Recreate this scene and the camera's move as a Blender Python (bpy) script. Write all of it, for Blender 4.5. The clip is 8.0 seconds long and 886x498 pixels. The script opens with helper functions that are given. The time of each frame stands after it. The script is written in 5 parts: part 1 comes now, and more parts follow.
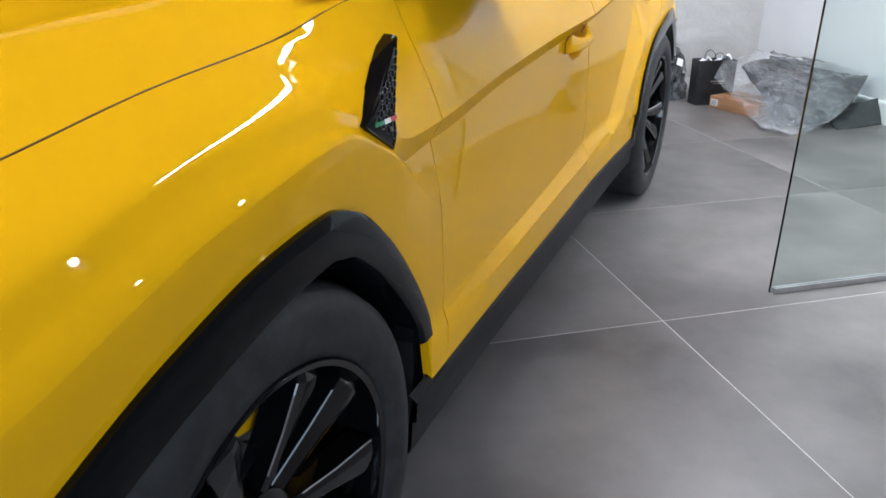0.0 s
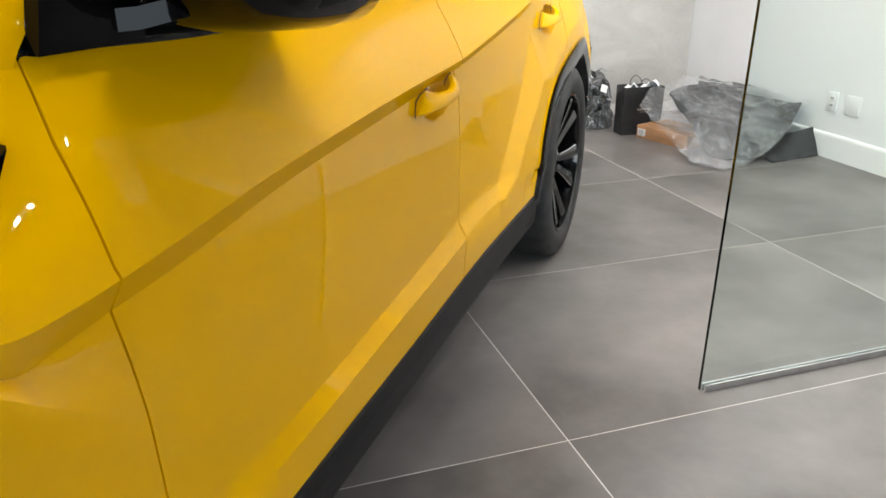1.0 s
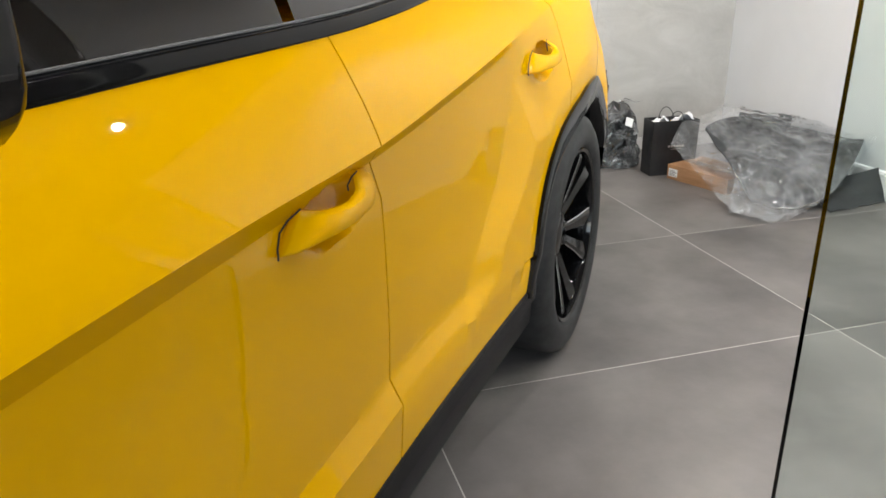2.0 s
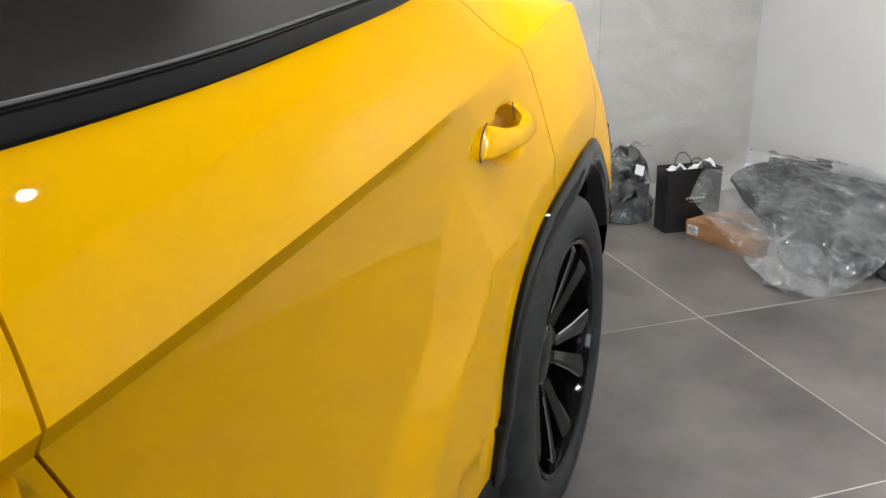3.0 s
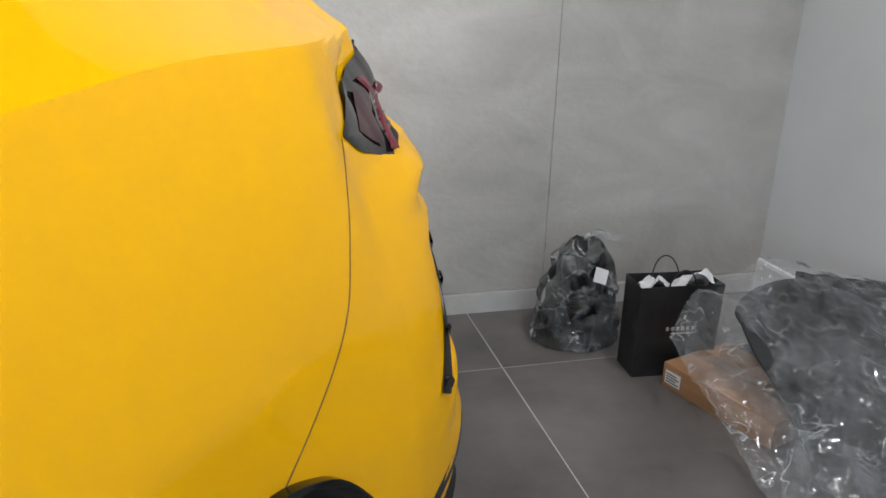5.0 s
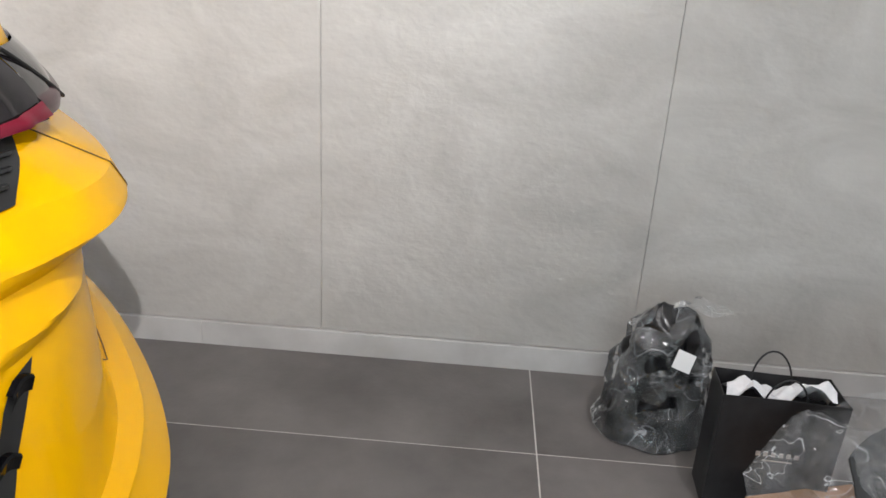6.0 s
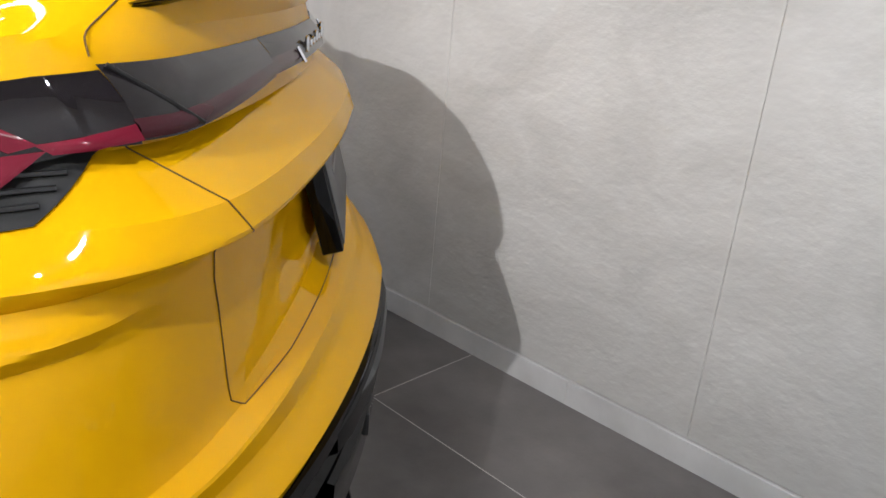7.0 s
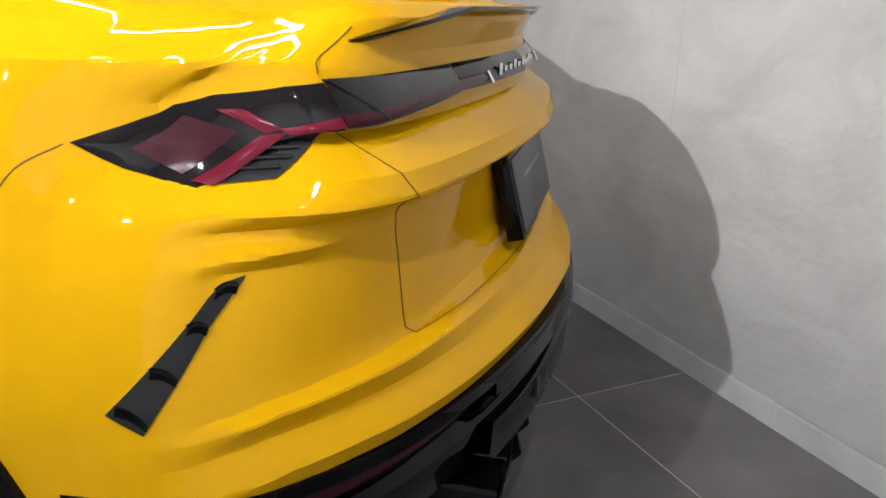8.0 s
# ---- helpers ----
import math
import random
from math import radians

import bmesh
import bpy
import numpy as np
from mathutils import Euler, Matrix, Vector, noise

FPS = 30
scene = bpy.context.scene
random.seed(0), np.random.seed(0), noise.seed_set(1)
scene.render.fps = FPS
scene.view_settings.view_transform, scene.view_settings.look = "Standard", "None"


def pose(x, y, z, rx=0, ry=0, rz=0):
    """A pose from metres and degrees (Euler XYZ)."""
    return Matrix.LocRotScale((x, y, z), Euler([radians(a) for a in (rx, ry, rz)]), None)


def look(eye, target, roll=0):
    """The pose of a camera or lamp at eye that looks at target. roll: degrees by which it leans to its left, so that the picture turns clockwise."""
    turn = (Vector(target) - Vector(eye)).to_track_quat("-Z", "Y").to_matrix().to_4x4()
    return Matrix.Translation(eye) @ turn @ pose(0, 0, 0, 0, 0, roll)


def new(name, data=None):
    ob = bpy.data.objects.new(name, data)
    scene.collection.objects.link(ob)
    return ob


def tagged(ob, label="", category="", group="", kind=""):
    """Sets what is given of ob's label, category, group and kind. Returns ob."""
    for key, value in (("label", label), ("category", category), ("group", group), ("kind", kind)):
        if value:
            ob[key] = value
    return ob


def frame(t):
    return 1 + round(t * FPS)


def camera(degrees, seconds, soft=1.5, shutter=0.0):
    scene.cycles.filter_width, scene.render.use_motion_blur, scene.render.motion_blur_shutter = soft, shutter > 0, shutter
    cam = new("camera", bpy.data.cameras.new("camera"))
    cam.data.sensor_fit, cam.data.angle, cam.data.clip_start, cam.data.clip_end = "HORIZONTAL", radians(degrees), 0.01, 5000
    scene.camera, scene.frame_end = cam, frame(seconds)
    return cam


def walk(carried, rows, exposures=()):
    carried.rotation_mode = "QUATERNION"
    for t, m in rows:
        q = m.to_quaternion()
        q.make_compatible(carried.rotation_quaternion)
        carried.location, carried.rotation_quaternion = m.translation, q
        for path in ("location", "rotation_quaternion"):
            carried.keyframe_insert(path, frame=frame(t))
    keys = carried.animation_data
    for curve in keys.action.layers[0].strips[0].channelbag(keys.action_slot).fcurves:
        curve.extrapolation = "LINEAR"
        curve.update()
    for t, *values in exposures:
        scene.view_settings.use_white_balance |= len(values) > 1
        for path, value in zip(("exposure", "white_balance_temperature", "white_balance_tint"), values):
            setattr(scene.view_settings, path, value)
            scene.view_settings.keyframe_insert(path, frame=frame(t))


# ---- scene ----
cam = camera(61.5, 8.0, soft=1.6)
PATH = [
    (0, (-2.750, -2.960, 1.210), (-2.304, -1.178, 0.419), -0.02),
    (0.3, (-2.638, -2.827, 1.197), (-2.085, -1.067, 0.425), -0.47),
    (0.5, (-2.520, -2.710, 1.200), (-1.931, -0.961, 0.430), -0.20),
    (1, (-2.329, -2.453, 1.222), (-1.749, -0.697, 0.461), 0.07),
    (1.5, (-2.142, -2.137, 1.240), (-1.558, -0.376, 0.491), -0.50),
    (1.7, (-2.063, -2.021, 1.237), (-1.509, -0.249, 0.494), -0.72),
    (2.8, (-1.645, -1.382, 1.213), (-1.201, 0.448, 0.540), -1.60),
    (3, (-1.592, -1.243, 1.223), (-1.114, 0.581, 0.557), -2.10),
    (3.5, (-1.411, -0.877, 1.218), (-0.923, 0.953, 0.577), -2.83),
    (4, (-1.265, -0.531, 1.235), (-0.778, 1.307, 0.613), -2.43),
    (4.5, (-1.029, -0.242, 1.232), (-0.517, 1.582, 0.590), -0.19),
    (4.7, (-0.929, -0.183, 1.214), (-0.429, 1.643, 0.567), 0.53),
    (5.8, (-0.319, 0.298, 1.243), (-0.175, 2.163, 0.535), 3.51),
    (6, (-0.213, 0.358, 1.237), (-0.296, 2.224, 0.523), 3.42),
    (6.2, (-0.106, 0.429, 1.243), (-0.546, 2.248, 0.535), 3.83),
    (6.5, (-0.049, 0.570, 1.233), (-0.903, 2.235, 0.527), 4.37),
    (6.8, (-0.037, 0.676, 1.232), (-1.118, 2.209, 0.539), 5.28),
    (7, (0.002, 0.739, 1.240), (-1.284, 2.108, 0.552), 5.10),
    (7.2, (0.054, 0.768, 1.234), (-1.383, 1.979, 0.548), 4.44),
    (7.5, (0.160, 0.792, 1.236), (-1.461, 1.746, 0.556), 2.77),
    (7.8, (0.246, 0.767, 1.249), (-1.448, 1.604, 0.592), 1.64),
    (8, (0.307, 0.723, 1.249), (-1.412, 1.523, 0.612), 1.61),
]
EXPOSURES = [(0.0, 0.92, 5800, 12), (0.6, 1.0, 6250, 11), (1.2, 0.97, 6650, 10), (1.7, 0.84, 6650, 10), (3.0, 0.47, 6450, 10), (3.5, 0.34, 6400, 10), (4.0, 0.02, 6300, 10), (4.5, -0.32, 6200, 10), (4.7, -0.32, 6200, 10), (5.8, 0.25, 6400, 12), (6.6, 0.22, 6250, 12), (8.0, 0.14, 6050, 11)]
walk(cam, [(t, look(eye, target, roll)) for t, eye, target, roll in PATH], EXPOSURES)

# ---- room sizes ----
WALL_Y, WALL_X = 2.543, 1.315          # inner faces of the concrete wall and of the white wall
WEST, SOUTH, CEIL = -7.0, -8.0, 3.3
GLASS_X, GLASS_Y = -1.025, -0.912

# ---- light ----
world = bpy.data.worlds.new("world")
scene.world = world
world.use_nodes = True
wn = world.node_tree
sky = wn.nodes.new("ShaderNodeTexSky")
sky.sky_type, sky.sun_disc = "NISHITA", False
sky.sun_elevation, sky.sun_rotation = radians(40), radians(200)
wn.nodes["Background"].inputs[1].default_value = 0.12
wn.links.new(sky.outputs[0], wn.nodes["Background"].inputs[0])


def lamp_area(name, at, target, sx, sy, power, color=(1, 1, 1), shape="RECTANGLE"):
    d = bpy.data.lights.new(name, "AREA")
    d.shape, d.size, d.size_y, d.energy, d.color = shape, sx, sy, power, color
    ob = new(name, d)
    ob.matrix_world = look(at, target)
    return tagged(ob, kind="structure")


# added cool fill, set in an assumed window out of view
lamp_area("window_fill", (-2.8, SOUTH + 0.1, 1.45), (-2.8, 0, 1.4), 6.5, 2.3, 85, (0.76, 0.90, 1.0))
LINEAR = ((-1.75, 0.15, 3.2, 44), (-4.6, -2.3, 4.4, 34))   # x, middle, length, watts
for x, y, long, watts in LINEAR:
    lamp_area("linear_lamp", (x, y, CEIL - 0.045), (x, y, 0), 0.10, long, watts, (1.0, 0.98, 0.955))
d = bpy.data.lights.new("track_spot", "SPOT")
d.energy, d.spot_size, d.spot_blend, d.shadow_soft_size, d.color = 850, radians(50), 1.0, 0.022, (1.0, 0.97, 0.93)
tagged(new("track_spot", d), kind="structure").matrix_world = look((1.1, -2.3, 3.05), (-1.65, 2.54, 1.9))
# the last downlight is unseen, added to brighten the front door and fender
DOWN = ((0.66, 1.0, 105), (0.45, -0.3, 62), (0.3, -1.75, 66), (0.15, -3.2, 80))   # x, y, watts
for x, y, watts in DOWN:
    d = bpy.data.lights.new("downlight", "SPOT")
    d.energy, d.spot_size, d.spot_blend, d.shadow_soft_size, d.color = watts, radians(125), 1.0, 0.03, (1.0, 0.985, 0.96)
    tagged(new("downlight", d), kind="structure").matrix_world = pose(x, y, CEIL - 0.03)

# ---- helpers ----


def curve(rows):
    """A smooth function of the first column that gives the other columns."""
    a = np.array(rows, float)
    x, v = a[:, 0], a[:, 1:]
    h = np.diff(x)[:, None]
    s = np.diff(v, axis=0) / h
    m = np.zeros_like(v)
    m[0], m[-1] = s[0], s[-1]
    for i in range(1, len(x) - 1):
        good = s[i - 1] * s[i] > 0
        w1, w2 = 2 * h[i] + h[i - 1], h[i] + 2 * h[i - 1]
        m[i] = np.where(good, (w1 + w2) / (w1 / np.where(good, s[i - 1], 1) + w2 / np.where(good, s[i], 1)), 0)

    def f(q):
        q = min(max(q, x[0]), x[-1])
        i = min(max(int(np.searchsorted(x, q)) - 1, 0), len(x) - 2)
        d = x[i + 1] - x[i]
        t = (q - x[i]) / d
        t2, t3 = t * t, t * t * t
        return (2 * t3 - 3 * t2 + 1) * v[i] + (t3 - 2 * t2 + t) * d * m[i] + (3 * t2 - 2 * t3) * v[i + 1] + (t3 - t2) * d * m[i + 1]

    return f


def straight(rows):
    a = np.array(rows, float)
    return lambda q: float(np.interp(q, a[:, 0], a[:, 1]))


def mesh_of(name, bm, material, smooth=35):
    me = bpy.data.meshes.new(name)
    bm.normal_update()
    bm.to_mesh(me)
    bm.free()
    me.materials.append(material)
    if smooth:
        me.shade_smooth()
        me.set_sharp_from_angle(angle=radians(smooth))
    return me


def part(name, bm, material, parent, label="", smooth=35):
    ob = new(name, mesh_of(name, bm, material, smooth))
    ob.parent = parent
    return tagged(ob, label)


def thing(name, label, category, m=None, group="", kind=""):
    ob = new(name)
    ob.empty_display_size = 0.1
    if m is not None:
        ob.matrix_world = m
    return tagged(ob, label, category, group, kind)


def grid(bm, rows, close=False):
    """Quads through rows of points."""
    vs = [[bm.verts.new(p) for p in row] for row in rows]
    n = len(rows[0])
    for a, b in zip(vs, vs[1:]):
        for i in range(n if close else n - 1):
            q = [a[i], a[(i + 1) % n], b[(i + 1) % n], b[i]]
            bm.faces.new(q)
    return vs


def box(bm, x0, x1, y0, y1, z0, z1, bevel=0.0):
    r = bmesh.ops.create_cube(bm, size=1)
    bmesh.ops.scale(bm, vec=(x1 - x0, y1 - y0, z1 - z0), verts=r["verts"])
    bmesh.ops.translate(bm, vec=((x0 + x1) / 2, (y0 + y1) / 2, (z0 + z1) / 2), verts=r["verts"])
    if bevel:
        es = list({e for v in r["verts"] for e in v.link_edges})
        bmesh.ops.bevel(bm, geom=es, offset=bevel, segments=2, affect="EDGES", profile=0.5)
    return r["verts"]


def solid(bm, depth):
    """Thickness for an open sheet, inwards along the normals."""
    bm.normal_update()
    bmesh.ops.solidify(bm, geom=bm.faces[:], thickness=depth)


def prism(bm, outline, y0, y1, axis="x"):
    """A closed outline of (a, b) pulled along an axis."""
    def at(a, b, c):
        return (c, a, b) if axis == "x" else (a, c, b) if axis == "y" else (a, b, c)
    lo = [bm.verts.new(at(a, b, y0)) for a, b in outline]
    hi = [bm.verts.new(at(a, b, y1)) for a, b in outline]
    n = len(outline)
    for i in range(n):
        bm.faces.new((lo[i], lo[(i + 1) % n], hi[(i + 1) % n], hi[i]))
    bm.faces.new(lo[::-1])
    bm.faces.new(hi)
    bmesh.ops.recalc_face_normals(bm, faces=bm.faces[:])


def tube(bm, pts, r, n=8):
    """A round bar through points."""
    pts = [Vector(p) for p in pts]
    rows = []
    for i, p in enumerate(pts):
        d = (pts[min(i + 1, len(pts) - 1)] - pts[max(i - 1, 0)]).normalized()
        a = d.orthogonal().normalized() if i == 0 else (a - d * a.dot(d)).normalized()
        b = d.cross(a)
        rows.append([p + r * (math.cos(2 * math.pi * k / n) * a + math.sin(2 * math.pi * k / n) * b) for k in range(n)])
    vs = grid(bm, rows, close=True)
    bm.faces.new(vs[0])
    bm.faces.new(vs[-1][::-1])


def ring(bm, profile, n=48):
    """A turned body round the x axis from (x, r) rows."""
    rows = [[(x, r * math.cos(2 * math.pi * k / n), r * math.sin(2 * math.pi * k / n)) for k in range(n)] for x, r in profile]
    return grid(bm, rows, close=True)


# ---- materials ----


def mat(name, color=(0.8, 0.8, 0.8), rough=0.5, metal=0.0, coat=0.0, **more):
    m = bpy.data.materials.new(name)
    m.use_nodes = True
    b = m.node_tree.nodes["Principled BSDF"]
    b.inputs["Base Color"].default_value = (*color, 1)
    b.inputs["Roughness"].default_value = rough
    b.inputs["Metallic"].default_value = metal
    b.inputs["Coat Weight"].default_value = coat
    b.inputs["Coat Roughness"].default_value = more.get("coat_rough", 0.03)
    b.inputs["Coat IOR"].default_value = more.get("coat_ior", 1.5)
    if "ior" in more:
        b.inputs["IOR"].default_value = more["ior"]
    if "spec" in more:
        b.inputs["Specular IOR Level"].default_value = more["spec"]
    return m


def nd(m, kind, **inputs):
    n = m.node_tree.nodes.new(kind)
    for k, v in inputs.items():
        n.inputs[k.replace("_", " ")].default_value = v
    return n


def vary(m, c0, c1, scale=4.0, detail=6.0, lo=0.35, hi=0.65, bump=0.0, bump_scale=60.0, rough=None, coords="Object", stretch=(1, 1, 1), distortion=0.0, own=False):
    """Two-scale noise between two colours, with fine relief."""
    t = m.node_tree
    b = t.nodes["Principled BSDF"]
    tc = nd(m, "ShaderNodeTexCoord")
    mp = nd(m, "ShaderNodeMapping", Scale=stretch)
    t.links.new(tc.outputs[coords], mp.inputs["Vector"])
    if own:   # every piece gets its own stretch of the pattern
        info, far = nd(m, "ShaderNodeObjectInfo"), nd(m, "ShaderNodeMath")
        far.operation = "MULTIPLY"
        far.inputs[1].default_value = 90.0
        t.links.new(info.outputs["Random"], far.inputs[0])
        t.links.new(far.outputs[0], mp.inputs["Location"])
    n1 = nd(m, "ShaderNodeTexNoise", Scale=scale, Detail=detail, Roughness=0.6, Distortion=distortion)
    t.links.new(mp.outputs[0], n1.inputs["Vector"])
    r = nd(m, "ShaderNodeValToRGB")
    r.color_ramp.elements[0].position, r.color_ramp.elements[1].position = lo, hi
    r.color_ramp.elements[0].color, r.color_ramp.elements[1].color = (*c0, 1), (*c1, 1)
    t.links.new(n1.outputs["Fac"], r.inputs[0])
    t.links.new(r.outputs[0], b.inputs["Base Color"])
    if rough:
        rr = nd(m, "ShaderNodeMapRange", To_Min=rough[0], To_Max=rough[1])
        n3 = nd(m, "ShaderNodeTexNoise", Scale=scale * 2.3, Detail=4.0)
        t.links.new(mp.outputs[0], n3.inputs["Vector"])
        t.links.new(n3.outputs["Fac"], rr.inputs["Value"])
        t.links.new(rr.outputs[0], b.inputs["Roughness"])
    if bump:
        n2 = nd(m, "ShaderNodeTexNoise", Scale=bump_scale, Detail=5.0)
        t.links.new(mp.outputs[0], n2.inputs["Vector"])
        bp = nd(m, "ShaderNodeBump", Strength=bump, Distance=0.01)
        t.links.new(n2.outputs["Fac"], bp.inputs["Height"])
        t.links.new(bp.outputs[0], b.inputs["Normal"])
    return m


PAINT = mat("yellow_paint", (0.72, 0.375, 0.0), 0.5, 0.0, 0.6, spec=0.0, coat_rough=0.02, coat_ior=1.42)
GLOSS_BLACK = mat("gloss_black", (0.002, 0.002, 0.0025), 0.04, 0.0, 0.0, spec=0.2)
SATIN_BLACK = vary(mat("satin_black_plastic", (0.01, 0.01, 0.011), 0.4, spec=0.12), (0.004, 0.004, 0.0045), (0.008, 0.008, 0.009), 40, bump=0.08, bump_scale=900)
TRIM = mat("arch_trim", (0.003, 0.0033, 0.004), 0.06, 0.0, 0.0, spec=0.2)
RUBBER = vary(mat("tyre_rubber", (0.02, 0.02, 0.02), 0.55, spec=0.25), (0.014, 0.014, 0.015), (0.026, 0.026, 0.027), 25, bump=0.1, bump_scale=300)
SEAM = mat("panel_gap", (0.10, 0.045, 0.001), 0.7)
# grey that paints the highlight along the belt moulding's top edge
EDGE_GLINT = mat("edge_glint_grey", (0.12, 0.12, 0.125), 0.3)
SEAM_BLACK = mat("mirror_joint", (0.02, 0.02, 0.021), 0.3, spec=0.4)
DARK = mat("dark_inside", (0.004, 0.004, 0.004), 0.7)
RIM_BLACK = mat("rim_gloss_black", (0.003, 0.003, 0.0035), 0.08, 0.0, 0.0, spec=0.5)
RIM_CUT = mat("machined_rim", (0.6, 0.6, 0.62), 0.18, 1.0)
STEEL = vary(mat("disc_steel", (0.35, 0.35, 0.36), 0.35, 1.0), (0.3, 0.3, 0.31), (0.42, 0.42, 0.43), 30)
GLASS_DARK = mat("tinted_glass", (0.012, 0.010, 0.009), 0.03, 0.0, 0.0, spec=0.45)
LAMP_RED = mat("lamp_red", (0.13, 0.008, 0.02), 0.2, 0.0, 0.0, spec=0.25)
LAMP_DEEP = mat("lamp_deep_red", (0.045, 0.009, 0.014), 0.2, 0.0, 0.0, spec=0.25)
LAMP_SMOKE = mat("lamp_smoked", (0.012, 0.010, 0.011), 0.04, 0.0, 0.0)
CHROME = mat("chrome", (0.7, 0.7, 0.72), 0.12, 1.0)
ALU = vary(mat("anodised_aluminium", (0.6, 0.61, 0.62), 0.32, 1.0), (0.55, 0.56, 0.57), (0.66, 0.67, 0.68), 15)
WHITE_WALL = vary(mat("white_wall_paint", (0.8, 0.8, 0.82), 0.6), (0.74, 0.75, 0.77), (0.79, 0.80, 0.82), 1.5, bump=0.05, bump_scale=250)
WHITE_TRIM = mat("white_trim_paint", (0.82, 0.82, 0.83), 0.35)
CEILING = vary(mat("ceiling_paint", (0.1, 0.1, 0.1), 0.8), (0.09, 0.09, 0.09), (0.12, 0.12, 0.12), 1.2)
GREY_WALL = vary(mat("grey_wall_paint", (0.13, 0.125, 0.12), 0.65), (0.115, 0.11, 0.105), (0.15, 0.145, 0.14), 1.5, bump=0.05, bump_scale=250)
CONCRETE = vary(mat("concrete_slab", (0.5, 0.48, 0.46), 0.55), (0.415, 0.402, 0.382), (0.55, 0.537, 0.515), 3.2, 15, 0.3, 0.7, bump=0.26, bump_scale=38, rough=(0.35, 0.65), coords="Object", stretch=(0.8, 1, 1.2), distortion=0.9)
TILE = vary(mat("grey_stone_tile", (0.13, 0.12, 0.115), 0.4), (0.058, 0.053, 0.050), (0.200, 0.184, 0.177), 1.7, 8, 0.29, 0.74, bump=0.05, bump_scale=80, rough=(0.26, 0.46), own=True)
SKIRT = vary(mat("stone_skirting", (0.6, 0.6, 0.6), 0.5), (0.5, 0.49, 0.48), (0.6, 0.59, 0.58), 5)
GROUT = mat("light_grout", (0.55, 0.53, 0.5), 0.8)
EMIT = mat("lit_lamp", (1, 1, 1))
EMIT.node_tree.nodes["Principled BSDF"].inputs["Emission Color"].default_value = (1, 0.98, 0.95, 1)
EMIT.node_tree.nodes["Principled BSDF"].inputs["Emission Strength"].default_value = 14

# ---- the room ----


def slab(name, x0, x1, y0, y1, z0, z1, material, label="", category=""):
    bm = bmesh.new()
    box(bm, x0, x1, y0, y1, z0, z1)
    return tagged(new(name, mesh_of(name, bm, material, 0)), label, category, kind="structure")


floor = slab("floor", WEST, WALL_X, SOUTH, WALL_Y, -0.12, -0.0008, GROUT, "large grey stone floor tiles with pale grout", "floor")
slab("ceiling", WEST - 0.2, WALL_X + 0.2, SOUTH - 0.2, WALL_Y + 0.2, CEIL, CEIL + 0.15, CEILING, "plain dark grey ceiling", "ceiling")
wall_north = slab("wall_north", WEST, WALL_X, WALL_Y + 0.012, WALL_Y + 0.2, -0.12, CEIL, DARK, "wall of pale concrete panels", "wall")
slab("wall_east", WALL_X, WALL_X + 0.2, GLASS_Y - 0.05, WALL_Y + 0.2, -0.12, CEIL, WHITE_WALL, "smooth white painted wall", "wall")
# unseen walls, grey so that the car paint reflects less white
slab("wall_east_front", WALL_X, WALL_X + 0.2, SOUTH, GLASS_Y - 0.05, -0.12, CEIL, GREY_WALL, "unseen wall, kept dark grey to hold down reflections and bounce", "wall")
slab("wall_west", WEST - 0.2, WEST, SOUTH, WALL_Y + 0.2, -0.12, CEIL, GREY_WALL, "unseen wall, kept dark grey to hold down reflections and bounce", "wall")
# assumed shop front, never in view, with the window opening for the fill lamp
slab("wall_south_sill", WEST, WALL_X, SOUTH - 0.2, SOUTH, -0.12, 0.25, WHITE_WALL, "low white wall under the assumed, unseen shop window", "wall")
slab("wall_south_head", WEST, WALL_X, SOUTH - 0.2, SOUTH, 2.6, CEIL, WHITE_WALL, "white wall over the assumed, unseen shop window", "wall")
slab("wall_south_pier_west", WEST, -6.2, SOUTH - 0.2, SOUTH, 0.25, 2.6, WHITE_WALL, "white pier beside the assumed, unseen shop window", "wall")
slab("wall_south_pier_east", 0.6, WALL_X, SOUTH - 0.2, SOUTH, 0.25, 2.6, WHITE_WALL, "white pier beside the assumed, unseen shop window", "wall")
slab("ground", -60, 60, -80, SOUTH - 0.2, -0.3, -0.15, vary(mat("street", (0.2, 0.2, 0.2), 0.8), (0.16, 0.16, 0.16), (0.24, 0.24, 0.23), 3), "grey pavement outside the assumed, unseen shop window", "ground")

# concrete panels, one metre wide, and the skirting under them
for i, x1 in enumerate((-5.8, -4.76, -3.75, -2.745, -1.74, -0.697, 0.315, WALL_X)):
    x0 = (WEST, -5.8, -4.76, -3.75, -2.745, -1.74, -0.697, 0.315)[i]
    bm = bmesh.new()
    box(bm, x0 + 0.0009, x1 - 0.0009, WALL_Y, WALL_Y + 0.012, 0.087, CEIL)
    ob = new("panel", mesh_of("panel", bm, CONCRETE, 0))
    ob.parent = wall_north
for i, x1 in enumerate((-5.5, -4.0, -2.6, -1.1, 0.4, WALL_X - 0.013)):
    x0 = (WEST, -5.5, -4.0, -2.6, -1.1, 0.4)[i]
    bm = bmesh.new()
    box(bm, x0 + 0.0008, x1 - 0.0008, WALL_Y - 0.01, WALL_Y + 0.012, -0.003, 0.083, 0.001)
    ob = tagged(new("baseboard_concrete", mesh_of("baseboard_concrete", bm, SKIRT, 0)), "pale grey stone skirting along the concrete wall", "baseboard", kind="structure")
bm = bmesh.new()
